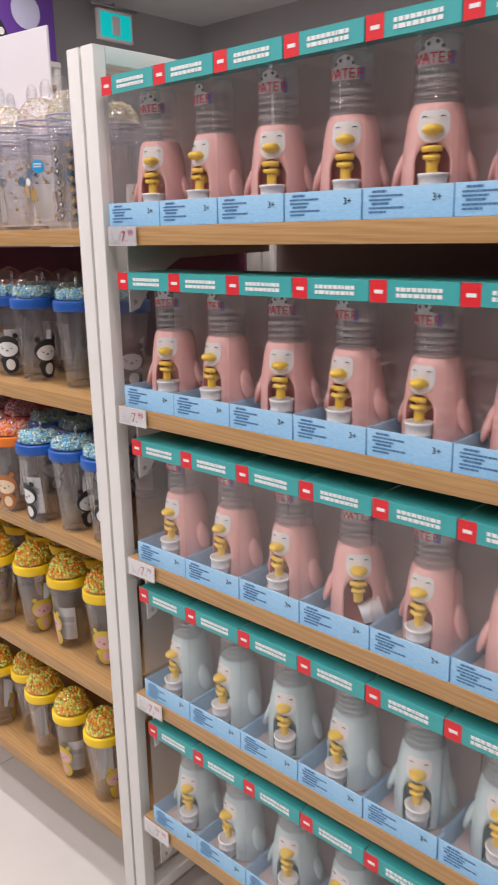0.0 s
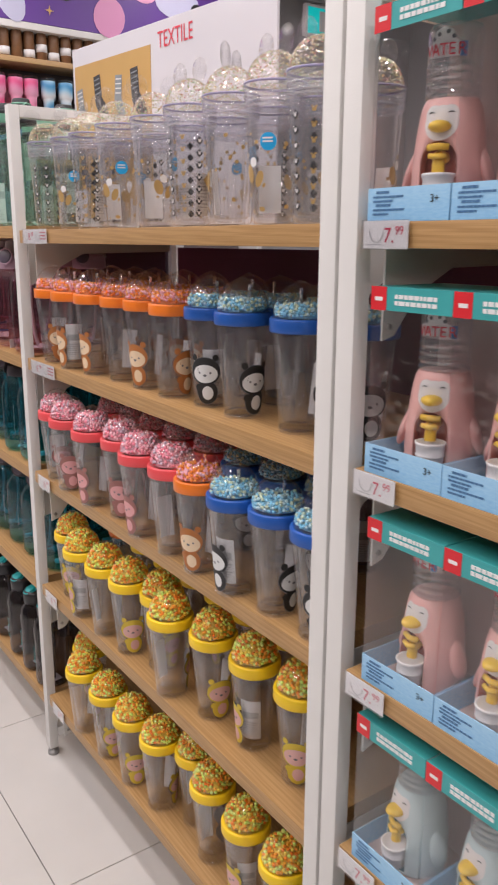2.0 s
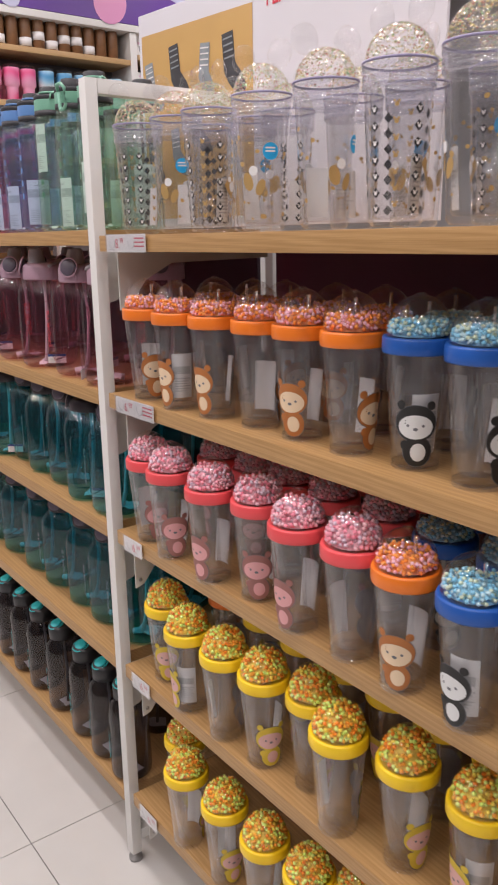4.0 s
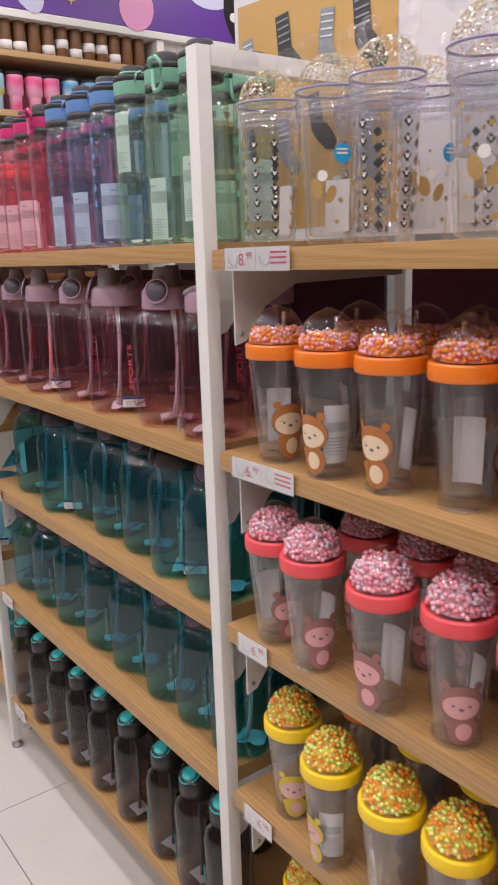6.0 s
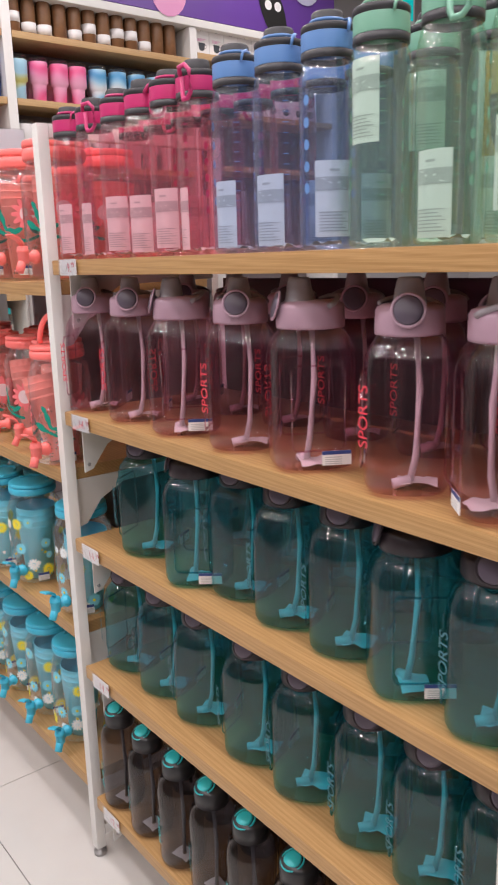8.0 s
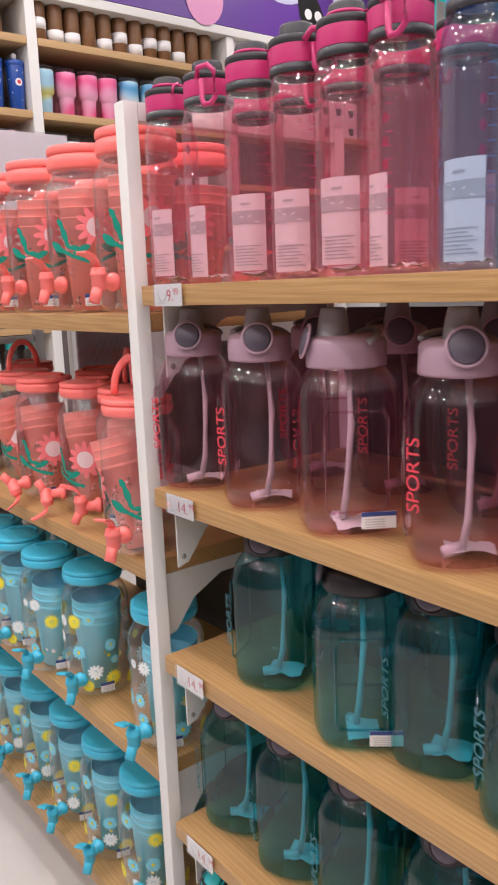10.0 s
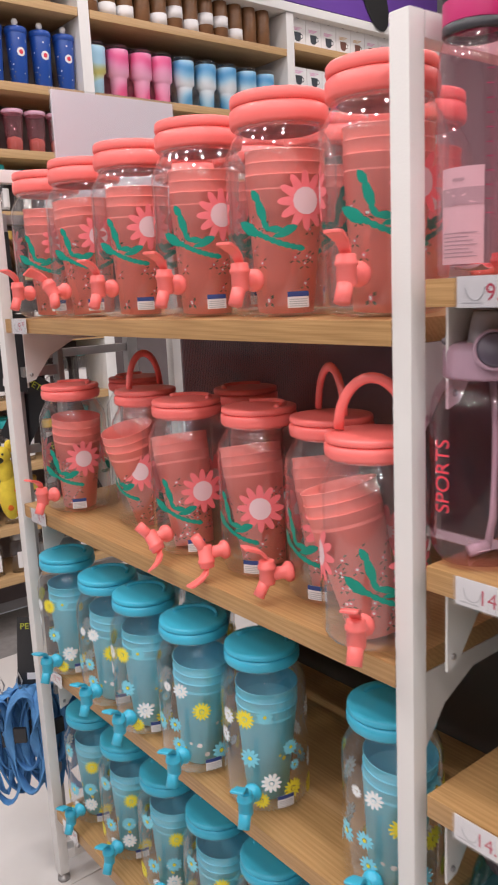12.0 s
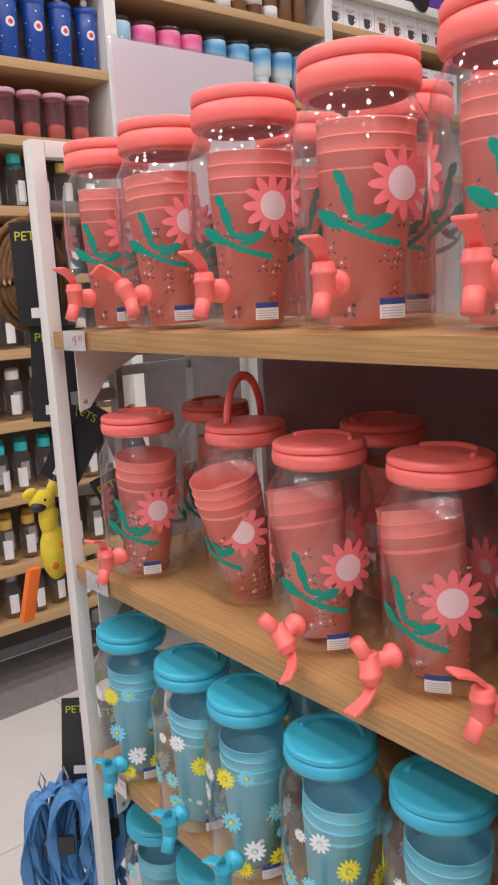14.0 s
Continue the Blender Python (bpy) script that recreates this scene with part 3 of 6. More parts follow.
def glitter_tumbler(seed, pattern):
    rng = random.Random(seed)
    root = empty("glitter_tumbler", 0, 0, 0, 0, "tall clear tumbler with glitter dome lid and two clear round ears", "tumbler", "glitter tumblers")
    c = part("cup", lathe(TALL_WALL, 36), CLEAR, root)
    part("liner", lathe([(0.0, 0.01), (0.022, 0.01), (0.025, 0.014), (0.031, 0.146)], 28), CLEAR, c)
    part("collar", lathe([(0.0372, 0.140), (0.039, 0.142), (0.039, 0.147), (0.0376, 0.1485), (0.0392, 0.150), (0.0392, 0.155), (0.0376, 0.1565), (0.0398, 0.159), (0.0398, 0.166)], 36), COLLAR, root)
    part("seal", lathe([(0.0385, 0.166), (0.0402, 0.1662), (0.0402, 0.1685), (0.0385, 0.1687)], 36), LILAC_EDGE, root)
    dome = [(0.0372 * math.cos(a), 0.169 + 0.038 * math.sin(a)) for a in [math.pi / 2 * k / 9 for k in range(10)]]
    dome[-1] = (0.0, 0.207)
    d = part("dome", lathe(dome, 32), CLEAR_DOME, root)
    verts, faces = [], []
    for i in range(900):
        a, h = rng.uniform(0, 2 * math.pi), rng.random()
        rr = 0.0355 * math.sqrt(1 - h * h * 0.98)
        p = Vector((rr * math.cos(a), rr * math.sin(a), 0.169 + 0.036 * h))
        s = rng.uniform(0.0007, 0.0014)
        q = Euler([rng.uniform(0, 6.28) for _ in range(3)]).to_quaternion()
        k = len(verts)
        verts += [tuple(p + q @ Vector((s * math.cos(t), s * math.sin(t), 0))) for t in (0, 1.26, 2.51, 3.77, 5.03)]
        faces.append([k, k + 1, k + 2, k + 3, k + 4])
    me = bpy.data.meshes.new("glitter")
    me.from_pydata(verts, [], faces)
    me.materials.append(GLITTER)
    g = new("glitter", me)
    g.parent = root
    tagged(g, "", "", "", "stuff")
    for sx in (-1, 1):
        bm = bmesh.new()
        lathe([(0, -0.003), (0.015, -0.003), (0.017, -0.001), (0.017, 0.001), (0.015, 0.003), (0, 0.003)], 26, bm=bm, at=(0.027 * sx, 0, 0.214), tilt=pose(0, 0, 0, 90, 0, 0))
        part("ear", bm, CLEAR_DOME, d)
    rf = rprofile(TALL_WALL[2:])
    bm = bmesh.new()
    if pattern == 0:
        for col in range(9):
            for row in range(7):
                zz, aa = 0.02 + 0.0165 * row, 2 * math.pi * col / 9
                if col % 2:
                    decal(bm, disc_shape(0, zz + 0.004, 0.0024, 8), rf, aa, 0.0005, 2)
                    for sx in (-1, 1):
                        decal(bm, disc_shape(0.0022 * sx, zz + 0.007, 0.0013, 6), rf, aa, 0.0005, 2)
                else:
                    decal(bm, [(-0.0052, zz), (0, zz - 0.0058), (0.0052, zz), (0, zz + 0.0058)], rf, aa, 0.0005, 0)
                    decal(bm, disc_shape(0, zz - 0.0005, 0.0019, 8), rf, aa, 0.001, 1)
                    for sx in (-1, 1):
                        decal(bm, disc_shape(0.0018 * sx, zz + 0.0017, 0.0011, 6), rf, aa, 0.001, 1)
        decal(bm, [(-0.0165, 0.066), (0, 0.047), (0.0165, 0.066), (0, 0.085)], rf, 2.1, 0.0013, 2)
        decal(bm, disc_shape(0, 0.064, 0.0075, 14), rf, 2.1, 0.0016, 3)
        for sx in (-1, 1):
            decal(bm, disc_shape(0.0072 * sx, 0.0735, 0.0042, 10), rf, 2.1, 0.0016, 3)
    else:
        for k in range(26):
            aa, zz, rr = rng.uniform(0, 6.28), rng.uniform(0.012, 0.12), rng.uniform(0.0015, 0.0032)
            decal(bm, disc_shape(0, zz, rr, 7, rng.uniform(0.6, 1.4), 1, rng.uniform(0, 3)), rf, aa, 0.0005, 2)
        for aa in (0.2, 3.4):
            decal(bm, disc_shape(-0.008, 0.062, 0.009, 12, 0.8, 1.3, 0.3), rf, aa, 0.0008, 2)
            decal(bm, disc_shape(0.009, 0.055, 0.007, 12, 0.8, 1.5, -0.4), rf, aa, 0.0008, 2)
            decal(bm, disc_shape(0.0, 0.075, 0.006, 12), rf, aa, 0.0011, 3)
        decal(bm, disc_shape(0.004, 0.098, 0.0105, 18), rf, 0.75, 0.0014, 4)
        for k in range(2):
            decal(bm, rect(-0.003, 0.010, 0.097 + 0.004 * k, 0.099 + 0.004 * k, 3), rf, 0.75, 0.0018, 3)
    part("foil_print", bm, [BLACK_PL, PAPER, GOLD, PAPER, STICKER], c)
    bm = bmesh.new()
    decal(bm, rect(-0.016, 0.016, 0.016, 0.075, 6), lambda z: rf(z) - 0.006, 0.2 + seed * 1.3, 0, 0)
    card = part("care_card", bm, PAPER, root)
    bm = bmesh.new()
    for k in range(9):
        decal(bm, rect(-0.013, 0.013 - 0.003 * (k % 3), 0.066 - 0.0048 * k, 0.0676 - 0.0048 * k, 4), lambda z: rf(z) - 0.0055, 0.2 + seed * 1.3, 0, 0)
    part("card_print", bm, PALE_INK, card)
    root.scale = (1.02, 1.02, 1.075)
    return root


TOPX = [(-1.92, 0.80, 60), (-1.822, 0.81, 20), (-1.735, 0.81, 0), (-1.60, 0.80, 20), (-1.49, 0.81, 70), (-1.365, 0.80, 0), (-1.258, 0.80, 130), (-1.152, 0.795, -10), (-1.06, 0.79, 0)]
kinds = [0, 1, 0, 2, 1, 0, 1, 2, 0]
for kind_no, pattern in ((0, 0), (1, 1), (2, 2)):
    spots = [(x, y, S[0], rz) for (x, y, rz), k in zip(TOPX, kinds) if k == kind_no]
    spots += [(x + 0.05, 0.915, S[0], 40 * i) for i, ((x, y, rz), k) in enumerate(zip(TOPX, kinds)) if k == kind_no and x < -1.1]
    stock(glitter_tumbler(11 + kind_no, pattern), spots)

# ---- boxed drink dispensers ----
TEAL_CARD = mat("teal_carton", (0.05, 0.37, 0.37), 0.4, var=0.04, vscale=30)
RED_CARD = mat("red_carton", (0.68, 0.02, 0.03), 0.4)
BLUSH_CARD = mat("blush_carton", (0.72, 0.56, 0.52), 0.5, var=0.03)
PINK_PL = mat("pink_plastic", (0.90, 0.50, 0.45), 0.38, coat=0.1, bump=0.02, bscale=60, var=0.02, vscale=20)
ICE_PL = mat("ice_blue_plastic", (0.60, 0.72, 0.72), 0.38, coat=0.1, bump=0.02, bscale=60, var=0.02, vscale=20)
# Darkened body plastics: the belly recess's shade is put into the colour.
RECESS = {"pink": mat("rose_recess_shade", (0.45, 0.13, 0.10), 0.4), "ice": mat("blue_recess_shade", (0.16, 0.30, 0.33), 0.4)}
FACE = mat("white_face", (0.82, 0.78, 0.76), 0.45)
BEAK = mat("yellow_beak", (0.90, 0.58, 0.06), 0.35, coat=0.2)
EYE = mat("black_eye", (0.02, 0.02, 0.02), 0.4)
WHITE_PL = mat("white_plastic", (0.82, 0.80, 0.79), 0.35)
LABEL_RED = mat("label_red", (0.72, 0.05, 0.08), 0.5)
LABEL_BLUE = mat("label_blue", (0.12, 0.28, 0.62), 0.5)
NAVY = mat("navy_print", (0.03, 0.06, 0.22), 0.5)
BOTTLE_CLEAR = clear("ribbed_bottle_plastic", (0.93, 0.92, 0.93), body=0.05, body_color=(0.75, 0.72, 0.73), edge=0.9, base=0.17)


def ramp_card(name, low, high):
    m = mat(name, low, 0.4)
    nt = m.node_tree
    tc, sp, r = nt.nodes.new("ShaderNodeTexCoord"), nt.nodes.new("ShaderNodeSeparateXYZ"), nt.nodes.new("ShaderNodeValToRGB")
    r.color_ramp.elements[0].color, r.color_ramp.elements[1].color = (*low, 1), (*high, 1)
    n = nt.nodes.new("ShaderNodeTexNoise")
    n.inputs["Scale"].default_value = 14
    ad = nt.nodes.new("ShaderNodeMath")
    ad.operation = "MULTIPLY_ADD"
    ad.inputs[1].default_value = 0.5
    nt.links.new(tc.outputs["Generated"], sp.inputs[0])
    nt.links.new(sp.outputs["Z"], ad.inputs[0])
    nt.links.new(n.outputs["Fac"], ad.inputs[2])
    nt.links.new(ad.outputs[0], r.inputs["Fac"])
    nt.links.new(r.outputs["Color"], nt.nodes["Principled BSDF"].inputs["Base Color"])
    return m


TRAY_CARD = ramp_card("sea_blue_carton", (0.16, 0.42, 0.72), (0.36, 0.62, 0.84))
BODY = [(0.0, 0.002), (0.034, 0.002), (0.037, 0.008), (0.0375, 0.03), (0.0365, 0.055), (0.034, 0.08), (0.031, 0.1), (0.029, 0.108), (0.026, 0.113), (0.0, 0.114)]
_bf = rprofile(BODY[2:8])


def dispenser_mesh(color):
    bm = lathe(BODY, 40)
    bmesh.ops.recalc_face_normals(bm, faces=bm.faces)
    body = part("body", bm, [PINK_PL if color == "pink" else ICE_PL, RECESS[color]])
    cut = bmesh.new()
    outline = [(-0.0185, 0.008), (0.0185, 0.008), (0.0185, 0.052)] + [(0.0185 * math.cos(a), 0.052 + 0.0205 * math.sin(a)) for a in [math.pi * k / 12 for k in range(1, 12)]] + [(-0.0185, 0.052)]
    a = [cut.verts.new((x, -0.06, z)) for x, z in outline]
    b = [cut.verts.new((x, -0.016, z)) for x, z in outline]
    cut.faces.new(a)
    cut.faces.new(b[::-1])
    for i in range(len(a)):
        j = (i + 1) % len(a)
        cut.faces.new((a[j], a[i], b[i], b[j]))
    bmesh.ops.recalc_face_normals(cut, faces=cut.faces)
    cutter = part("cutter", cut, RECESS[color], None)
    mod = body.modifiers.new("recess", "BOOLEAN")
    mod.operation, mod.solver, mod.object = "DIFFERENCE", "EXACT", cutter
    dg = bpy.context.evaluated_depsgraph_get()
    dg.update()
    me = bpy.data.meshes.new_from_object(body.evaluated_get(dg))
    bpy.data.objects.remove(cutter)
    bpy.data.objects.remove(body)
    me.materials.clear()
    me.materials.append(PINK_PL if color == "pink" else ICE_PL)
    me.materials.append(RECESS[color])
    # Faces cut by the arch take the darkened colour.
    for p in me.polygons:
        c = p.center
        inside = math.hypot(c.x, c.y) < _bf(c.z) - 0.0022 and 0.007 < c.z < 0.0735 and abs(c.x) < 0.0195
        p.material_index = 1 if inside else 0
    return me


DISPENSER = {k: dispenser_mesh(k) for k in ("pink", "ice")}
BW, BD, BH = 0.1095, 0.112, 0.203


def shared(name, make, material, parent, cache, label=""):
    """One mesh for all the like parts."""
    if name not in cache:
        bm = make()
        ob = part(name.split("|")[0], bm, material, parent, label)
        cache[name] = ob.data
        return ob
    ob = new(name.split("|")[0], cache[name])
    ob.parent = parent
    return ob


def boxed_dispenser(color, turn, cup_out=False):
    root = empty("boxed_drink_dispenser", 0, 0, 0, 0, "%s penguin drink dispenser in a clear carton with teal header" % ("pink" if color == "pink" else "pale blue"), "boxed toy", "boxed drink dispensers")
    w = BW / 2
    bm = boxed(-w, w, BD - 0.002, BD, 0, BH)
    box(bm, -w, w, 0.002, BD - 0.002, 0, 0.0015)
    part("carton_back", bm, BLUSH_CARD, root, smooth=False)
    bm = boxed(-w, w, 0, 0.0012, BH - 0.024, BH)
    box(bm, -w, w, 0.0012, BD - 0.002, BH - 0.0012, BH)
    h = part("header", bm, TEAL_CARD, root, smooth=False)
    part("brand_square", boxed(-w, -w + 0.022, -0.0006, 0, BH - 0.0242, BH + 0.0002), RED_CARD, h, smooth=False)
    bm = bmesh.new()
    rng = random.Random(3)
    for k in range(2):
        u = -w + 0.034
        while u < w - 0.02:
            l = rng.uniform(0.003, 0.008)
            box(bm, u, u + l, -0.0006, 0, BH - 0.0115 - 0.0065 * k, BH - 0.0072 - 0.0065 * k)
            u += l + 0.0014
    part("header_print", bm, PAPER, h, smooth=False)
    bm = bmesh.new()
    box(bm, -w + 0.006, -w + 0.017, -0.0009, -0.0006, BH - 0.0145, BH - 0.0105)
    part("brand_mark", bm, PAPER, h, smooth=False)
    bm = boxed(-w, w, 0, 0.0012, 0, 0.033)
    box(bm, -w, -w + 0.001, 0.0012, BD - 0.002, 0, 0.033)
    box(bm, w - 0.001, w, 0.0012, BD - 0.002, 0, 0.033)
    t = part("tray", bm, TRAY_CARD, root, smooth=False)
    bm = bmesh.new()
    for k, (u0, u1) in enumerate([(0.012, 0.030), (0.008, 0.050), (0.008, 0.036), (0.012, 0.033), (0.008, 0.052), (0.008, 0.030)]):
        zz = 0.0272 - 0.0042 * k
        u = u0
        while u < u1:
            l = rng.uniform(0.002, 0.006)
            box(bm, -w + u, -w + min(u + l, u1), -0.0004, 0, zz, zz + (0.0021 if k % 3 else 0.0026))
            u += l + 0.0008
    part("warning_print", bm, mat("steel_blue_print", (0.06, 0.16, 0.32), 0.5) if "steel_blue_print" not in bpy.data.materials else bpy.data.materials["steel_blue_print"], t, smooth=False)
    ag = price_digits("3+", 0.0105, t, w - 0.024, 0.017, -0.0006, EYE, "age_mark")
    for a, b in (((-w + 0.0006, 0.0007), (w - 0.0006, 0.0007)), ((-w + 0.0005, 0.001), (-w + 0.0005, BD - 0.003)), ((w - 0.0005, 0.001), (w - 0.0005, BD - 0.003))):
        bm = bmesh.new()
        v = [bm.verts.new((a[0], a[1], 0.033)), bm.verts.new((b[0], b[1], 0.033)), bm.verts.new((b[0], b[1], BH - 0.0243)), bm.verts.new((a[0], a[1], BH - 0.0243))]
        bm.faces.new(v)
        part("window_pane", bm, FILM, root, smooth=False)
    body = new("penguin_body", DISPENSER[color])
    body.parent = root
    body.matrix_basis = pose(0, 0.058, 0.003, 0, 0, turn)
    bm = bmesh.new()
    for sx in (-1, 1):
        decal(bm, disc_shape(0.0085 * sx, 0.0965, 0.0095, 16, 0.95, 1.0), _bf, 0, 0.0006)
    decal(bm, disc_shape(0.0, 0.089, 0.0165, 20, 1.08, 1.0), _bf, 0, 0.0007)
    part("face", bm, FACE, body)
    for sx in (-1, 1):
        pts = []
        for k in range(6):
            a = math.pi * (0.15 + 0.7 * k / 5)
            u, z = 0.0098 * sx + 0.0028 * math.cos(a), 0.0975 + 0.0018 * math.sin(a)
            r = _bf(z) + 0.0012
            pts.append((r * math.sin(u / r), -r * math.cos(u / r), z))
        part("eye", tube(pts, 0.00055, 5), EYE, body)
    bm = bmesh.new()
    bmesh.ops.create_uvsphere(bm, u_segments=16, v_segments=10, radius=1)
    for v in bm.verts:
        v.co = Vector((v.co.x * 0.0115 * (1 - 0.25 * max(0, -v.co.y)), v.co.y * 0.0125, v.co.z * 0.0058))
    bk = part("beak", bm, BEAK, body)
    bk.location = (0, -_bf(0.085) - 0.003, 0.0855)
    bm = tube([(0, -0.016, 0.058), (0, -0.027, 0.057), (0, -0.032, 0.052), (0, -0.0325, 0.042)], 0.0062, 14)
    bmesh.ops.create_uvsphere(bm, u_segments=12, v_segments=8, radius=0.0078, matrix=Matrix.Translation((0, -0.028, 0.057)))
    tube([(-0.010, -0.034, 0.0665), (0.0, -0.038, 0.067), (0.010, -0.034, 0.0665)], 0.0034, 10, bm)
    tube([(-0.008, -0.037, 0.0585), (0.0, -0.040, 0.0575), (0.008, -0.036, 0.0585)], 0.0028, 10, bm)
    part("tap", bm, BEAK, body)
    for sx in (-1, 1):
        bm = bmesh.new()
        bmesh.ops.create_uvsphere(bm, u_segments=14, v_segments=10, radius=1)
        for v in bm.verts:
            v.co = Vector((v.co.x * 0.0055, v.co.y * 0.012 * (1 - 0.3 * v.co.z), v.co.z * 0.024))
        wing = part("wing", bm, PINK_PL if color == "pink" else ICE_PL, body)
        wing.matrix_basis = pose(0.0385 * sx, 0.0, 0.048, 0, -18 * sx, 0)
    bm = lathe([(0, 0.0), (0.0125, 0.0), (0.0135, 0.001), (0.0145, 0.014), (0.0155, 0.015), (0.0155, 0.0165), (0.0148, 0.0175), (0.0155, 0.026), (0.0166, 0.0275), (0.0166, 0.0295), (0.0156, 0.03), (0.0140, 0.029), (0.0125, 0.004), (0, 0.004)], 26)
    cup = part("cup", bm, WHITE_PL, body)
    cup.matrix_basis = pose(0.002, -0.036, 0.012, 0, 0, 0) if not cup_out else pose(0.004, -0.030, 0.022, 10, 70, 20)
    ribs = [(0.012, 0.112), (0.0215, 0.1145)]
    z = 0.1165
    while z < 0.148:
        ribs += [(0.0260, z), (0.0276, z + 0.0018), (0.0276, z + 0.0048), (0.0256, z + 0.0066)]
        z += 0.0082
    ribs += [(0.0268, 0.1515), (0.0268, 0.179), (0.024, 0.1835), (0.012, 0.1855), (0, 0.186)]
    bot = part("water_bottle", lathe(ribs, 30), BOTTLE_CLEAR, root)
    bot.matrix_basis = pose(0, 0.058, 0, 0, 0, turn - 8)
    rf = lambda zz: 0.0268
    bm = bmesh.new()
    decal(bm, [(-0.019, 0.153), (0.019, 0.153), (0.0195, 0.165), (0.012, 0.167), (0.009, 0.176), (0.0, 0.179), (-0.009, 0.176), (-0.013, 0.167), (-0.0195, 0.165)], rf, 0, 0.0004, 0)
    decal(bm, rect(0.017, 0.0235, 0.152, 0.165, 3), rf, 0, 0.0007, 2)
    for du, dz in ((-0.005, 0.1725), (0.0045, 0.174), (0.010, 0.1695), (-0.011, 0.169)):
        decal(bm, disc_shape(du, dz, 0.0021, 8), rf, 0, 0.0008, 3)
    lab = part("label", bm, [PAPER, LABEL_RED, LABEL_BLUE, INK], bot)
    for k, ch in enumerate("WATER"):
        aa = (k - 2) * 0.0086 / 0.0268
        cu = price_digits(ch, 0.0155, bot, 0, 0, 0, LABEL_RED, "letter")
        cu.matrix_basis = pose(0.0280 * math.sin(aa), -0.0280 * math.cos(aa), 0.1535, 0, 0, math.degrees(aa)) @ pose(-0.004, 0, 0, 90, 0, 0)
    return root


FACES = [[1, 0, 1, 1, 1, 0, 1, 1, 0], [1, 0, 1, 0, 0, 1, 1, 0, 1], [0, 0, 0, 1, 0, 1, 1, 0, 1],
         [0, 0, 1, 0, 1, 1, 0, 1, 0], [1, 0, 1, 0, 1, 0, 1, 0, 1]]
pool_pink = {a: boxed_dispenser("pink", t) for a, t in ((0, -3), (1, 23))}
pool_odd = boxed_dispenser("pink", 33, True)
pool_ice = {a: boxed_dispenser("ice", t) for a, t in ((0, -9), (1, 17))}
spots = {(col, a): [] for col in ("pink", "ice") for a in (0, 1)}
for r, zt in enumerate(BAYS["box"][2]):
    for c in range(9):
        bx = -0.884 + (0.0, 0.012, 0.022, 0.018, 0.022)[r] + 0.1115 * c
        if bx + BW / 2 > 0.055:
            continue
        col = "pink" if r < 3 else "ice"
        spot = (bx, 0.7565, zt + 0.0002, rnd.uniform(-0.6, 0.6))
        if r == 2 and c == 3:
            place(pool_odd, *spot)
            continue
        a = FACES[r][c]
        spots[(col, a)].append(spot)
for (col, a), sp in spots.items():
    stock((pool_pink if col == "pink" else pool_ice)[a], sp)

# ---- tall sports bottles ----


def tint_clear(name, tint, body=0.03, body_color=(0.8, 0.8, 0.8), edge=0.55, base=0.10):
    return clear(name, tint, body, body_color, rough=0.055, edge=edge, base=base)


TALL = {"pink": (tint_clear("pink_tint", (0.97, 0.74, 0.79), 0.03, (0.9, 0.45, 0.55)), mat("magenta_cap", (0.55, 0.03, 0.16), 0.4), tint_clear("pink_base", (0.9, 0.5, 0.55), 0.2, (0.9, 0.45, 0.5))),
        "blue": (tint_clear("blue_tint", (0.76, 0.83, 0.95), 0.03, (0.35, 0.45, 0.75)), mat("sky_cap", (0.12, 0.26, 0.55), 0.4), None),
        "green": (tint_clear("green_tint", (0.80, 0.93, 0.87), 0.04, (0.45, 0.7, 0.58)), mat("sage_cap", (0.20, 0.44, 0.32), 0.4), None)}
CHAR = mat("charcoal_cap", (0.035, 0.035, 0.04), 0.45, bump=0.05, bscale=200)
TISSUE = mat("desiccant_packet", (0.75, 0.74, 0.72), 0.5)
TALLWALL = [(0.0, 0.001), (0.028, 0.001), (0.0315, 0.004), (0.0325, 0.01), (0.0325, 0.178), (0.0318, 0.19), (0.0285, 0.205), (0.026, 0.211), (0.0258, 0.222)]


def packet(parent, x, z, rng, s=0.012, material=None):
    bm = bmesh.new()
    n = 5
    grid = [[bm.verts.new((x + s * (i / 2 - 1), s * 0.8 * (j / 2 - 1), z + rng.uniform(0, 0.006))) for j in range(n)] for i in range(n)]
    for i in range(n - 1):
        for j in range(n - 1):
            bm.faces.new((grid[i][j], grid[i + 1][j], grid[i + 1][j + 1], grid[i][j + 1]))
    return part("packet", bm, material or TISSUE, parent)


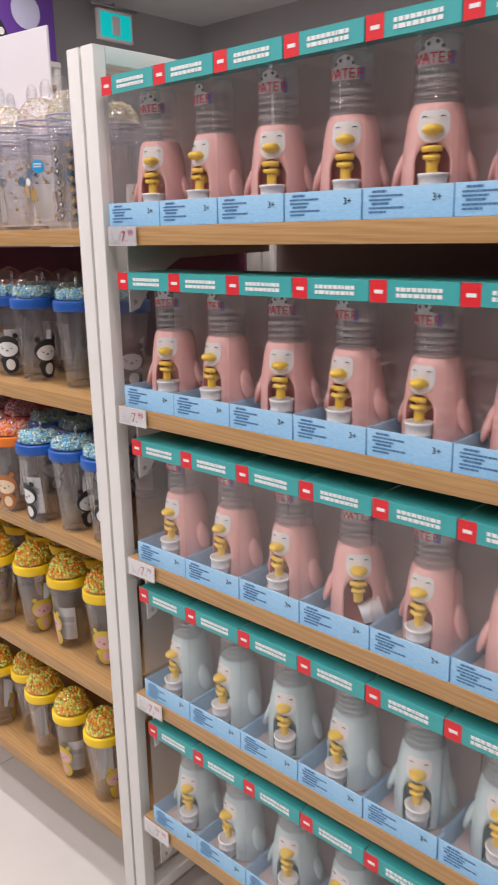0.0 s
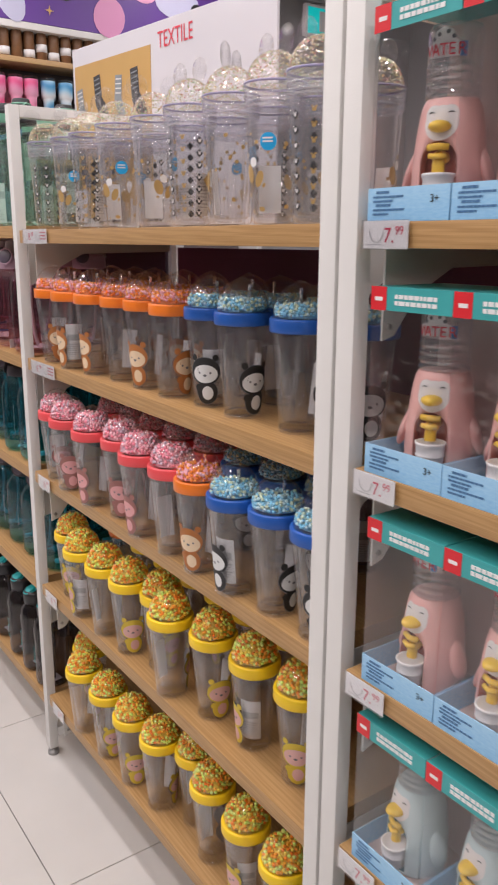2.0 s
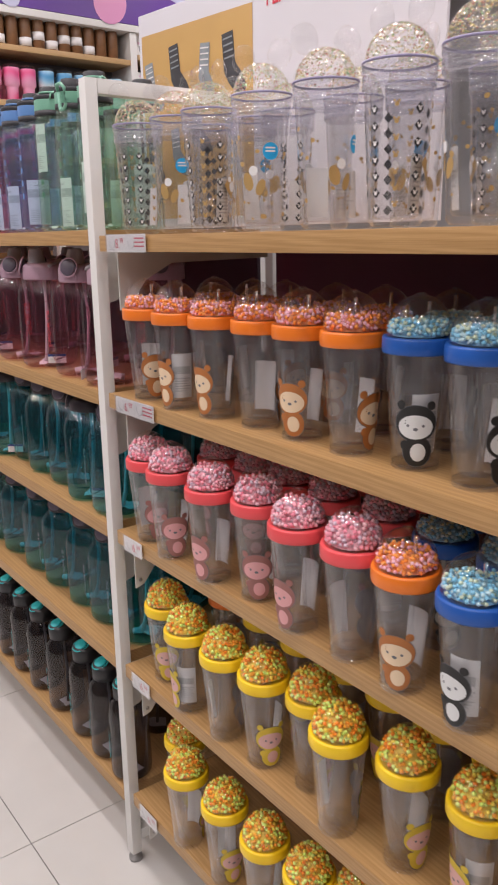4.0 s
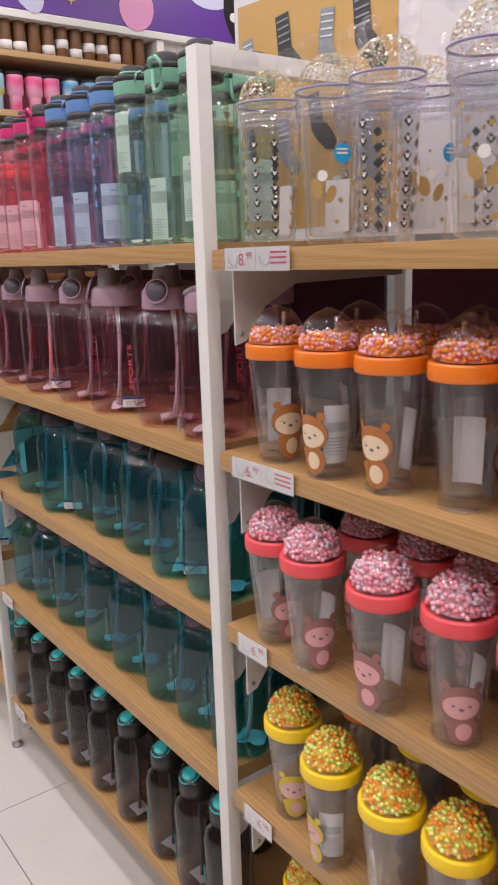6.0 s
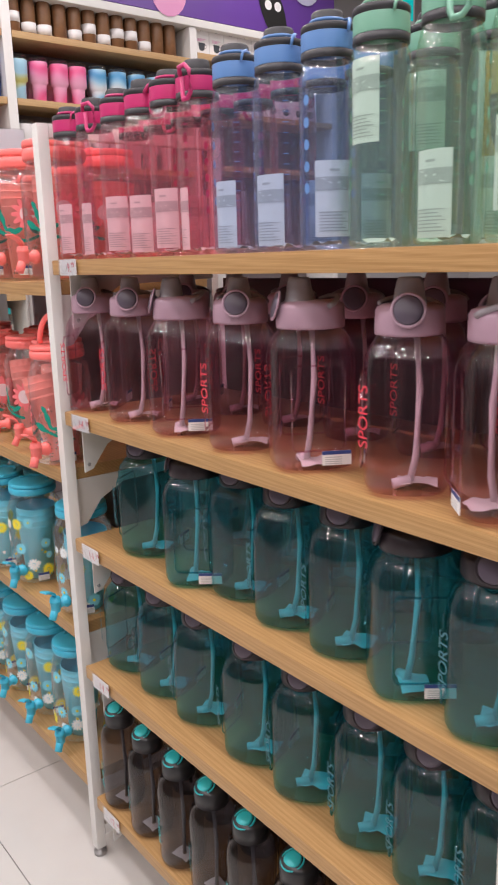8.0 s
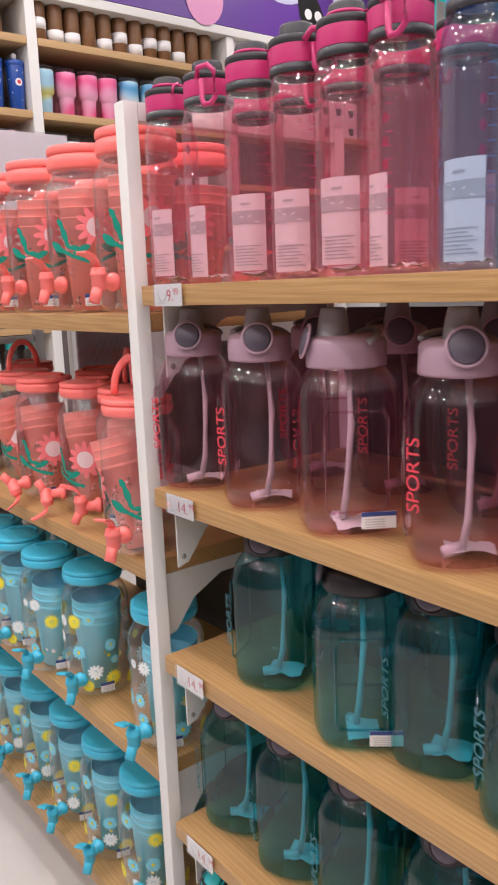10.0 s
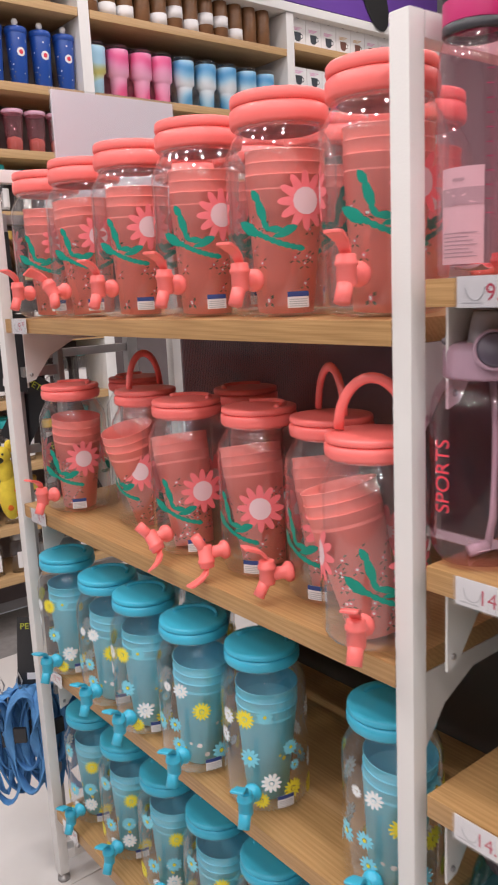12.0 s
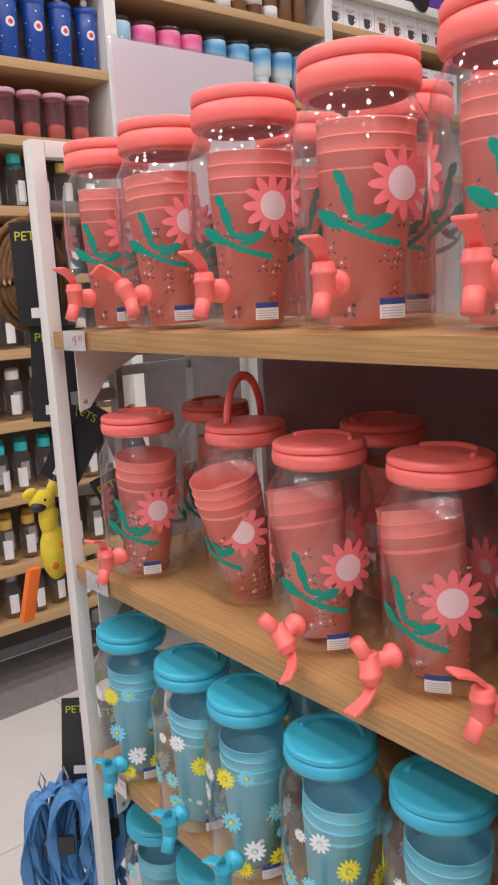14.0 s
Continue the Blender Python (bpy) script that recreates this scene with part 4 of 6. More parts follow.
def tall_bottle(color, seed, card_z, card_angle, loop=False):
    rng = random.Random(seed)
    tint, cap, base = TALL[color]
    word = {"pink": "pink", "blue": "blue", "green": "sage green"}[color]
    root = empty("sports_bottle", 0, 0, 0, 0, "tall clear %s sports bottle with banded screw cap%s" % (word, " and loop" if loop else ""), "water bottle", "tall sports bottles")
    b = part("bottle", lathe(TALLWALL, 36, 0.35), tint, root)
    bm = lathe([(0.0265, 0.210), (0.0300, 0.2102), (0.0306, 0.2112), (0.0306, 0.2185), (0.0298, 0.2187)], 32)
    lathe([(0.0298, 0.2378), (0.0306, 0.238), (0.0306, 0.2448), (0.0296, 0.2462), (0.019, 0.2465)], 32, bm=bm)
    lathe([(0.019, 0.2485), (0.0185, 0.2585), (0.0170, 0.261), (0.0, 0.261)], 24, bm=bm)
    part("cap", bm, CHAR, root)
    part("cap_band", lathe([(0.0296, 0.2187), (0.0303, 0.2188), (0.0304, 0.2195), (0.0304, 0.2370), (0.0303, 0.2377), (0.0296, 0.2378)], 32), cap, root)
    bm = bmesh.new()
    if loop:
        pts = [(0.012, -0.0315, 0.238), (0.020, -0.037, 0.246), (0.034, -0.036, 0.247), (0.041, -0.033, 0.240), (0.042, -0.032, 0.212), (0.036, -0.034, 0.205), (0.026, -0.035, 0.205), (0.022, -0.034, 0.212), (0.022, -0.034, 0.234)]
        tube(pts, 0.0032, 8, bm)
    else:
        tube([(0.0195, 0, 0.2505), (0.028, -0.004, 0.2505), (0.031, -0.012, 0.246), (0.030, -0.014, 0.236)], 0.0024, 8, bm, flat=0.6)
        tube([(0.0195 * math.cos(a), 0.0195 * math.sin(a), 0.2505) for a in [6.28 * k / 20 for k in range(20)]], 0.0022, 6, bm, closed=True)
    part("strap", bm, cap, root)
    rf = lambda z: 0.0325 * 1.0
    bm = bmesh.new()
    inner = lambda z: 0.0305
    decal(bm, rect(-0.0235, 0.0235, card_z, card_z + 0.085, 6), inner, radians(card_angle), 0, 0)
    lab = part("paper_label", bm, PAPER, root)
    bm = bmesh.new()
    outer = lambda z: 0.0309
    for k in range(7):
        decal(bm, rect(-0.018, 0.018 - 0.004 * (k % 3), card_z + 0.006 + 0.0035 * k, card_z + 0.0072 + 0.0035 * k, 5), outer, radians(card_angle), 0)
    decal(bm, rect(-0.0235, 0.0235, card_z + 0.052, card_z + 0.067, 5), outer, radians(card_angle), 0)
    decal(bm, rect(-0.006, 0.006, card_z + 0.073, card_z + 0.0755, 2), outer, radians(card_angle), 0)
    part("label_print", bm, PALE_INK, lab)
    bm = bmesh.new()
    for k in range(11):
        decal(bm, rect(-0.0035, 0.0035, 0.055 + 0.012 * k, 0.0558 + 0.012 * k, 2), lambda z: 0.0345, radians(card_angle + 50), 0)
    for k in range(5):
        decal(bm, disc_shape(0, 0.07 + 0.024 * k, 0.006, 12, 0.7, 1.0), lambda z: 0.0345, radians(card_angle - 60), 0, 0)
    part("scale_marks", bm, cap, b)
    packet(root, rng.uniform(-0.006, 0.006), 0.006, rng, 0.016)
    return root


TB = S2 = BAYS["bottle"][2]
z0 = TB[0]
pinks = [(x, 0.80, z0, r) for x, r in ((-2.978, 0), (-2.89, 10), (-2.805, 20), (-2.728, 40), (-2.655, 15), (-2.586, -8))]
blues = [(-2.495, 0.797, z0, 0), (-2.408, 0.797, z0, 10), (-2.327, 0.80, z0, 25)]
greens = [(-2.245, 0.80, z0, 0), (-2.152, 0.80, z0, 0), (-2.07, 0.805, z0, 10)]
backs = [(-2.93 + 0.085 * i, 0.905, z0, 30 * i) for i in range(6)]
stock(tall_bottle("pink", 1, 0.012, 5), pinks[::2] + backs[::2])
stock(tall_bottle("pink", 2, 0.008, -20, True), pinks[1::2] + backs[1::2])
stock(tall_bottle("blue", 3, 0.008, 0), blues[:2] + [(-2.44, 0.905, z0, 30), (-2.36, 0.905, z0, 70)])
stock(tall_bottle("blue", 4, 0.015, 35), blues[2:])
stock(tall_bottle("green", 5, 0.11, -5), greens[:1] + [(-2.26, 0.905, z0, 30)])
stock(tall_bottle("green", 6, 0.008, 0, True), greens[1:2] + [(-2.17, 0.905, z0, 50)])
stock(tall_bottle("green", 7, 0.03, 10), greens[2:] + [(-2.09, 0.91, z0, 50)])

# ---- large jugs ----
JUGWALL = [(0.0, 0.002), (0.040, 0.002), (0.048, 0.006), (0.0515, 0.014), (0.052, 0.03), (0.052, 0.146), (0.0505, 0.160), (0.046, 0.172), (0.039, 0.181), (0.0345, 0.187), (0.0345, 0.193)]
JUG = {"plum": (tint_clear("plum_tint", (0.92, 0.75, 0.82), 0.0, (0.6, 0.35, 0.42), edge=0.7, base=0.05), mat("lilac_cap", (0.42, 0.27, 0.34), 0.4), mat("grey_spout", (0.30, 0.27, 0.29), 0.4), LABEL_RED, "plum"),
       "teal": (tint_clear("teal_tint", (0.32, 0.72, 0.78), 0.03, (0.01, 0.40, 0.46), edge=0.5, base=0.05), mat("dark_brown_cap", (0.022, 0.014, 0.018), 0.4), mat("slate_spout", (0.04, 0.06, 0.08), 0.4), mat("teal_print", (0.03, 0.16, 0.2), 0.4), "teal")}
STRAW = mat("pale_straw", (0.68, 0.62, 0.64), 0.4)
STRAW_T = mat("pale_blue_straw", (0.35, 0.60, 0.65), 0.4)
TEAL_PACK = mat("aqua_packet", (0.45, 0.75, 0.8), 0.5)


def spell(text, size, parent, x, z, y, material, vertical=True, name="lettering"):
    ob = price_digits(text, size, parent, x, z, y, material, name)
    if vertical:
        ob.matrix_basis = pose(x, y, z, 0, -90, 0) @ pose(0, 0, 0, 90, 0, 0)
    return ob


def jug(color, seed, turn_panel):
    rng = random.Random(seed)
    tint, cap, spout, ink, word = JUG[color]
    root = empty("sports_jug", 0, 0, 0, 0, "large clear %s drinking jug with flip spout and straw" % word, "water jug", "large sports jugs")
    b = part("jug", lathe(JUGWALL, 48, 0.5, sx=1.0, sy=1.12), tint, root)
    for sx in (-1, 1):
        outline = [(-0.034, 0.034), (-0.029, 0.028), (0.029, 0.028), (0.034, 0.034), (0.034, 0.118), (0.029, 0.126), (-0.029, 0.126), (-0.034, 0.118)]
        part("moulded_grip", tube([(sx * 0.0522, y, z * 1.12) for y, z in outline], 0.0015, 6, closed=True), tint, b)
    lt, st = (0.0, 0.249) if color == "plum" else (-0.006, 0.226)
    part("lid", lathe([(0.0355, 0.184), (0.0395, 0.185), (0.0402, 0.188), (0.0395, 0.211 + lt), (0.037, 0.216 + lt), (0.030, 0.219 + lt), (0.016, 0.220 + lt), (0, 0.22 + lt)], 36, sx=1.0, sy=1.12), cap, root)
    part("spout", lathe([(0.022, 0.216 + lt), (0.0185, 0.221 + lt), (0.0160, st - 0.012), (0.0145, st - 0.005), (0.0135, st - 0.001), (0.0120, st), (0, st)], 26, at=(0, -0.014, 0)), spout, root)
    bm = lathe([(0, 0), (0.0125, 0), (0.0135, 0.002), (0.0135, 0.005), (0.0115, 0.0065), (0, 0.0072)], 26)
    bt = part("button", bm, mat("plum_grey_button", (0.10, 0.08, 0.11), 0.35) if "plum_grey_button" not in bpy.data.materials else bpy.data.materials["plum_grey_button"], root)
    bt.matrix_basis = pose(0, -0.0425, 0.213 + lt, 74, 0, 0)
    bt.scale = (1.2, 1.2, 1.0)
    part("button_ring", tube([(0.0152 * math.cos(a), 0.0152 * math.sin(a), 0.003) for a in [2 * math.pi * k / 22 for k in range(22)]], 0.0016, 7, closed=True), cap, bt)
    part("carry_loop", tube([(0.038 * math.cos(a), 0.038 * math.sin(a) * 0.6 + 0.012, 0.212 + lt + 0.012 * math.sin((a - 0.2) * 1.0)) for a in [0.2 + 2.6 * k / 10 for k in range(11)]], 0.0035, 8), spout, root)
    part("straw", tube([(0.004, -0.008, 0.012), (0.010, -0.004, 0.04), (0.013, 0.002, 0.12), (0.008, 0.0, 0.188)], 0.0042, 10), STRAW if color == "plum" else STRAW_T, root)
    part("straw_weight", tube([(-0.016, -0.014, 0.008), (0.004, -0.008, 0.012)], 0.0065, 10), STRAW if color == "plum" else STRAW_T, root)
    packet(root, 0.012, 0.007, rng, 0.024, TISSUE if color == "plum" else TEAL_PACK)
    spell("SPORTS", 0.021, root, -0.010, 0.045, -0.0535, ink).matrix_basis = pose(-0.043, -0.0565, 0.060, 0, 0, -42) @ pose(0, 0, 0, 0, -90, 0) @ pose(0, 0, 0, 90, 0, 0)
    bm = bmesh.new()
    box(bm, 0.0530, 0.0536, 0.004, 0.042, 0.012, 0.031, idx=0)
    box(bm, 0.0536, 0.0538, 0.004, 0.042, 0.026, 0.031, idx=1)
    for k in range(4):
        box(bm, 0.0536, 0.0538, 0.008, 0.030, 0.0135 + 0.0028 * k, 0.0146 + 0.0028 * k, idx=2)
    part("barcode_label", bm, [PAPER, NAVY, PALE_INK], root)
    return root


z1, z2, z3 = TB[1], TB[2], TB[3]
plum_a = [(-2.982, 0.822, z1, 46), (-2.836, 0.822, z1, 48), (-2.532, 0.822, z1, 44), (-2.220, 0.824, z1, 38)]
plum_b = [(-2.68, 0.818, z1, -35), (-2.38, 0.818, z1, -33), (-2.088, 0.82, z1, -130)]
for i in range(6):
    (plum_a if i % 2 else plum_b).append((-2.90 + 0.148 * i, 0.985, z1, rnd.uniform(30, 50)))
stock(jug("plum", 1, 20), plum_a)
stock(jug("plum", 2, -10), plum_b)
teal_a, teal_b = [], []
for i, x in enumerate([-2.845, -2.668, -2.575, -2.452, -2.332, -2.205, -2.09]):
    (teal_b if i in (1, 5) else teal_a).append((x, 0.81 + (0.045 if i == 2 else 0.032 if i in (0, 3, 4) else 0.014), z2, (30, -42, 22, 30, 26, -40, 28)[i]))
for i, x in enumerate([-2.945, -2.82, -2.697, -2.548, -2.427, -2.295, -2.185, -2.08]):
    (teal_a if i % 3 else teal_b).append((x, 0.848, z3, rnd.uniform(22, 34)))
for i in range(7):
    teal_a.append((-2.90 + 0.13 * i, 1.0, z2, rnd.uniform(15, 40)))
    teal_b.append((-2.89 + 0.125 * i, 1.005, z3, rnd.uniform(15, 40)))
stock(jug("teal", 3, 20), teal_a)
stock(jug("teal", 4, -10), teal_b)

SMOKE = tint_clear("smoke_tint", (0.52, 0.49, 0.51), 0.0, base=0.05)
AQUA = mat("aqua_plastic", (0.03, 0.50, 0.52), 0.35)


def smoke_bottle():
    root = empty("smoke_bottle", 0, 0, 0, 0, "smoke grey sports bottle with aqua press button on lid", "water bottle", "smoke grey bottles")
    part("bottle", lathe([(0, 0.002), (0.036, 0.002), (0.042, 0.008), (0.0435, 0.02), (0.042, 0.11), (0.043, 0.15), (0.038, 0.172), (0.026, 0.184), (0.0245, 0.19)], 36), SMOKE, root)
    part("lid", lathe([(0.027, 0.184), (0.0305, 0.186), (0.031, 0.21), (0.028, 0.219), (0, 0.222)], 32), BLACK_PL, root)
    bt = part("button", lathe([(0, 0), (0.013, 0), (0.0145, 0.002), (0.0145, 0.004), (0.012, 0.006), (0, 0.0068)], 24), AQUA, root)
    bt.matrix_basis = pose(0, -0.012, 0.219, 22, 0, 0)
    part("button_ring", tube([(0.0185 * math.cos(a), 0.0185 * math.sin(a), 0.0015) for a in [2 * math.pi * k / 22 for k in range(22)]], 0.0016, 7, closed=True), AQUA, bt)
    spell("SPORTS", 0.017, root, 0, 0, 0, AQUA).matrix_basis = pose(0, 0, 0, 0, 0, -25) @ pose(0.006, -0.0442, 0.045, 0, -90, 0) @ pose(0, 0, 0, 90, 0, 0)
    part("straw", tube([(0.004, 0, 0.01), (0.0, 0.006, 0.09), (0.002, 0, 0.19)], 0.0038, 8), INK, root)
    packet(root, 0.004, 0.008, random.Random(4), 0.02, TISSUE)
    return root


stock(smoke_bottle(), [(x, 0.80, TB[4], r) for x, r in ((-2.955, 10), (-2.845, 0), (-2.735, 10), (-2.63, -5), (-2.52, 5), (-2.40, 0), (-2.27, 12), (-2.17, 0), (-2.075, 5))]
      + [(-2.90 + 0.12 * i, 0.93, TB[4], 40 * i) for i in range(7)])

# ---- drink dispenser jars ----
CORAL = mat("coral_plastic", (0.98, 0.20, 0.18), 0.38, coat=0.1, var=0.02)
CORAL_CUP = mat("coral_cup", (1.0, 0.30, 0.26), 0.4, var=0.02)
AZURE = mat("azure_plastic", (0.05, 0.47, 0.66), 0.38, coat=0.1, var=0.02)
AZURE_CUP = mat("azure_cup", (0.18, 0.70, 0.88), 0.4, var=0.02)
LEAF = mat("green_vine_print", (0.0, 0.27, 0.19), 0.45)
PETAL = mat("petal_print", (0.90, 0.20, 0.22), 0.45)
PALE_C = mat("petal_centre", (0.82, 0.62, 0.64), 0.5)
DAISY_Y = mat("yellow_daisy", (0.88, 0.76, 0.04), 0.5)
DAISY_W = mat("white_daisy", (0.85, 0.88, 0.87), 0.5)
DAISY_B = mat("blue_daisy", (0.22, 0.66, 0.80), 0.5)
GREEN_DOT = mat("tiny_leaf_print", (0.12, 0.14, 0.08), 0.5)


def daisy(bm, u, z, r, petals, rf, angle, idx, centre, off=0.0006, width=0.42):
    for k in range(petals):
        a = 2 * math.pi * k / petals
        cu, cz = u + 0.62 * r * math.cos(a), z + 0.62 * r * math.sin(a)
        decal(bm, disc_shape(cu, cz, r * 0.40, 8, 1.0, width * 4.6 / petals * 1.6, a), rf, angle, off, idx)
    decal(bm, disc_shape(u, z, r * (0.46 if petals == 12 else 0.2), 14), rf, angle, off + 0.0005, centre)


def vine(bm, rf, angle, u0, z0, k=1.0, idx=0):
    def leaf(cx, cz, l, w, rot):
        decal(bm, [(u0 + k * (cx + math.cos(rot) * l * s - math.sin(rot) * w * t), z0 + k * (cz + math.sin(rot) * l * s + math.cos(rot) * w * t))
                   for s, t in ((-1, 0), (-0.6, 0.7), (0.1, 1), (0.7, 0.6), (1, 0), (0.7, -0.6), (0.1, -1), (-0.6, -0.7))], rf, angle, 0.0006, idx)
    leaf(-0.020, 0.006, 0.013, 0.0055, -0.55)
    leaf(-0.007, 0.021, 0.0125, 0.0045, -1.25)
    leaf(-0.012, 0.034, 0.007, 0.004, -1.0)
    leaf(0.006, 0.004, 0.0075, 0.0035, -0.1)
    leaf(0.018, 0.003, 0.0095, 0.0042, 0.35)
    for i in range(7):
        a, b = -0.012 + 0.0062 * i, 0.002 - 0.0035 * i + 0.0002 * i * i
        leaf(a + 0.003, b - 0.0015, 0.0050, 0.0029, -0.5 + 0.05 * i)
    leaf(-0.003, 0.008, 0.0068, 0.0030, -1.0)
    leaf(0.012, -0.001, 0.009, 0.0027, 0.15)


def spigot(parent, material, angle, z, roll, radius):
    bm = lathe([(0.0, 0.0), (0.012, 0.0), (0.0135, 0.002), (0.0135, 0.006), (0.011, 0.009), (0.0085, 0.012), (0.0085, 0.030), (0.0, 0.030)], 22, tilt=pose(0, 0, 0, 90, 0, 0))
    sp2 = part("spigot", bm, material, parent)
    sp2.matrix_basis = pose(0, 0, 0, 0, 0, angle) @ pose(0, -radius, z, 0, roll, 0)
    bm = lathe([(0, -0.012), (0.0095, -0.012), (0.0105, -0.010), (0.0105, 0.008), (0.012, 0.009), (0.012, 0.013), (0.0105, 0.014), (0.0105, 0.019), (0.0085, 0.0205), (0, 0.021)], 24, at=(0, -0.034, 0))
    part("valve", bm, material, sp2)
    bm = tube([(0, -0.036, -0.006), (0, -0.041, -0.016), (0, -0.047, -0.027)], 0.0088, 14, flat=0.85)
    part("nozzle", bm, material, sp2)
    bm = bmesh.new()
    prof = [(-0.034, 0.019, 0.006, 0.004), (-0.036, 0.026, 0.0065, 0.0035), (-0.045, 0.034, 0.0075, 0.0028), (-0.060, 0.040, 0.0095, 0.0022), (-0.066, 0.041, 0.0095, 0.0018)]
    prev = None
    for y, zz, w, h in prof:
        ring = [bm.verts.new((sx * w, y, zz + sz * h)) for sx, sz in ((-1, -1), (1, -1), (1, 1), (-1, 1))]
        if prev:
            for i in range(4):
                bm.faces.new((prev[i], prev[(i + 1) % 4], ring[(i + 1) % 4], ring[i]))
        else:
            bm.faces.new(ring[::-1])
        prev = ring
    bm.faces.new(prev)
    bmesh.ops.recalc_face_normals(bm, faces=bm.faces)
    bmesh.ops.bevel(bm, geom=bm.edges[:], offset=0.0008, segments=1, affect="EDGES")
    part("lever", bm, material, sp2)
    return sp2


def drink_jar(color, size, seed, cup_lean, spig_roll, handle_up=False):
    """size 1: the taller jar of the top shelf."""
    rng = random.Random(seed)
    main, cupm = (CORAL, CORAL_CUP) if color == "coral" else (AZURE, AZURE_CUP)
    name = "coral" if color == "coral" else "azure blue"
    root = empty("drink_dispenser_jar", 0, 0, 0, 0, "clear drink dispenser jar with %s lid, nested cups and spigot" % name, "drink dispenser", "drink dispenser jars")
    R, H = (0.0685, 0.232) if size else (0.0625, 0.222)
    N = R - 0.014
    wall = [(0.0, 0.004), (R * 0.6, 0.003), (R - 0.012, 0.002), (R - 0.003, 0.007), (R, 0.016), (R, H - 0.045), (R - 0.002, H - 0.034), (N + 0.003, H - 0.018), (N, H - 0.012), (N - 0.001, H - 0.008), (N + 0.001, H - 0.006), (N - 0.001, H - 0.003), (N - 0.001, H)]
    j = part("jar", lathe(wall, 48), CLEAR_JAR, root)
    rf = lambda z: R
    part("rim_threads", tube([(N * math.cos(a), N * math.sin(a), H - 0.011 + 0.004 * a / 6.28) for a in [6.28 * k / 30 for k in range(31)]], 0.0012, 6), CLEAR_JAR, j)
    h = H
    t = 1.0 if size else 0.62
    lid = part("lid", lathe([(N - 0.004, h - 0.007), (N + 0.0045, h - 0.006), (N + 0.006, h - 0.003), (N + 0.0065, h + 0.004 * t), (N + 0.006, h + 0.013 * t), (N + 0.003, h + 0.016 * t), (N + 0.001, h + 0.017 * t)], 44), main, root)
    part("lid_plug", lathe([(N - 0.006, h - 0.010), (N - 0.0035, h - 0.004)], 40), main, lid)
    part("lid_cap", lathe([(N + 0.001, h + 0.0165 * t), (N + 0.0045, h + 0.018 * t), (N + 0.0055, h + 0.021 * t), (N + 0.005, h + 0.028 * t), (N + 0.0035, h + 0.0303 * t), (N - 0.002, h + 0.031 * t), (0, h + 0.0312 * t)], 44), main, root)
    bm = bmesh.new()
    if handle_up:
        tube([(R * 0.62 * math.cos(a), 0, h + 0.022 + 0.058 * math.sin(a)) for a in [math.pi * k / 14 for k in range(15)]], 0.0042, 10, bm, flat=1.5)
    else:
        tube([(R * 0.60 * math.cos(a), R * 0.60 * math.sin(a), h + 0.032 * t) for a in [math.pi * (0.05 + 0.9 * k / 12) for k in range(13)]], 0.003, 8, bm, flat=1.4)
    part("handle", bm, main, lid)
    prof_r0, prof_r1, ch = (0.035, 0.0485, 0.162) if size else (0.031, 0.045, 0.147)
    lean = pose(0, 0, 0.006, cup_lean * 0.3, cup_lean, rng.uniform(-20, 20))
    for k in range(3):
        zb = 0.014 * k
        bm = lathe([(0.0, zb), (prof_r0, zb), (prof_r1, zb + ch), (prof_r1 + 0.0008, zb + ch + 0.0006), (prof_r1 + 0.0006, zb + ch + 0.0016), (prof_r1 - 0.0008, zb + ch + 0.001), (prof_r0 - 0.001, zb + 0.002)] if k == 0 else
                   [(prof_r1 * 0.985, zb + ch - 0.013), (prof_r1, zb + ch), (prof_r1 + 0.0008, zb + ch + 0.0006), (prof_r1 + 0.0006, zb + ch + 0.0016), (prof_r1 - 0.0008, zb + ch + 0.001), (prof_r1 - 0.0012, zb + ch - 0.03)], 32)
        cup = part("nested_cup", bm, cupm, root)
        cup.matrix_basis = lean
        if k == 0:
            cf = rprofile([(prof_r0, 0), (prof_r1, ch)])
            bm = bmesh.new()
            for q in range(46):
                aa, zz = rng.uniform(0, 6.28), rng.uniform(0.012, ch - 0.04)
                if color == "coral":
                    decal(bm, disc_shape(0, zz, 0.0034, 8), cf, aa, 0.0004, 1)
                    decal(bm, disc_shape(0, zz, 0.0016, 6), cf, aa, 0.0007, 2)
                    for du, dz, ra in ((0.0048, 0.0045, 0.5), (-0.0042, -0.0052, 0.5), (0.0042, -0.0050, -0.5)):
                        decal(bm, disc_shape(du, zz + dz, 0.0027, 6, 1.0, 0.36, ra), cf, aa, 0.0005, 0)
                elif q < 12:
                    decal(bm, disc_shape(0, zz, rng.uniform(0.002, 0.0045), 8), cf, aa, 0.0004, 2 if q % 3 else 3)
            part("cup_print", bm, [GREEN_DOT, PETAL, DAISY_W, DAISY_Y], cup)
    bm = bmesh.new()
    if color == "coral":
        bm.free()
        for base in (0.42, 2.55, 4.6):
            bm = bmesh.new()
            vine(bm, rf, base - 0.05, -0.006, 0.098 if size else 0.075, 1.28, 0)
            part("vine_print", bm, LEAF, j)
            bm = bmesh.new()
            daisy(bm, 0.036, 0.134 if size else 0.106, 0.034, 12, rf, base, 0, 1, 0.0002, 0.62)
            part("flower_print", bm, [PETAL, PALE_C], j)
    else:
        spots = []
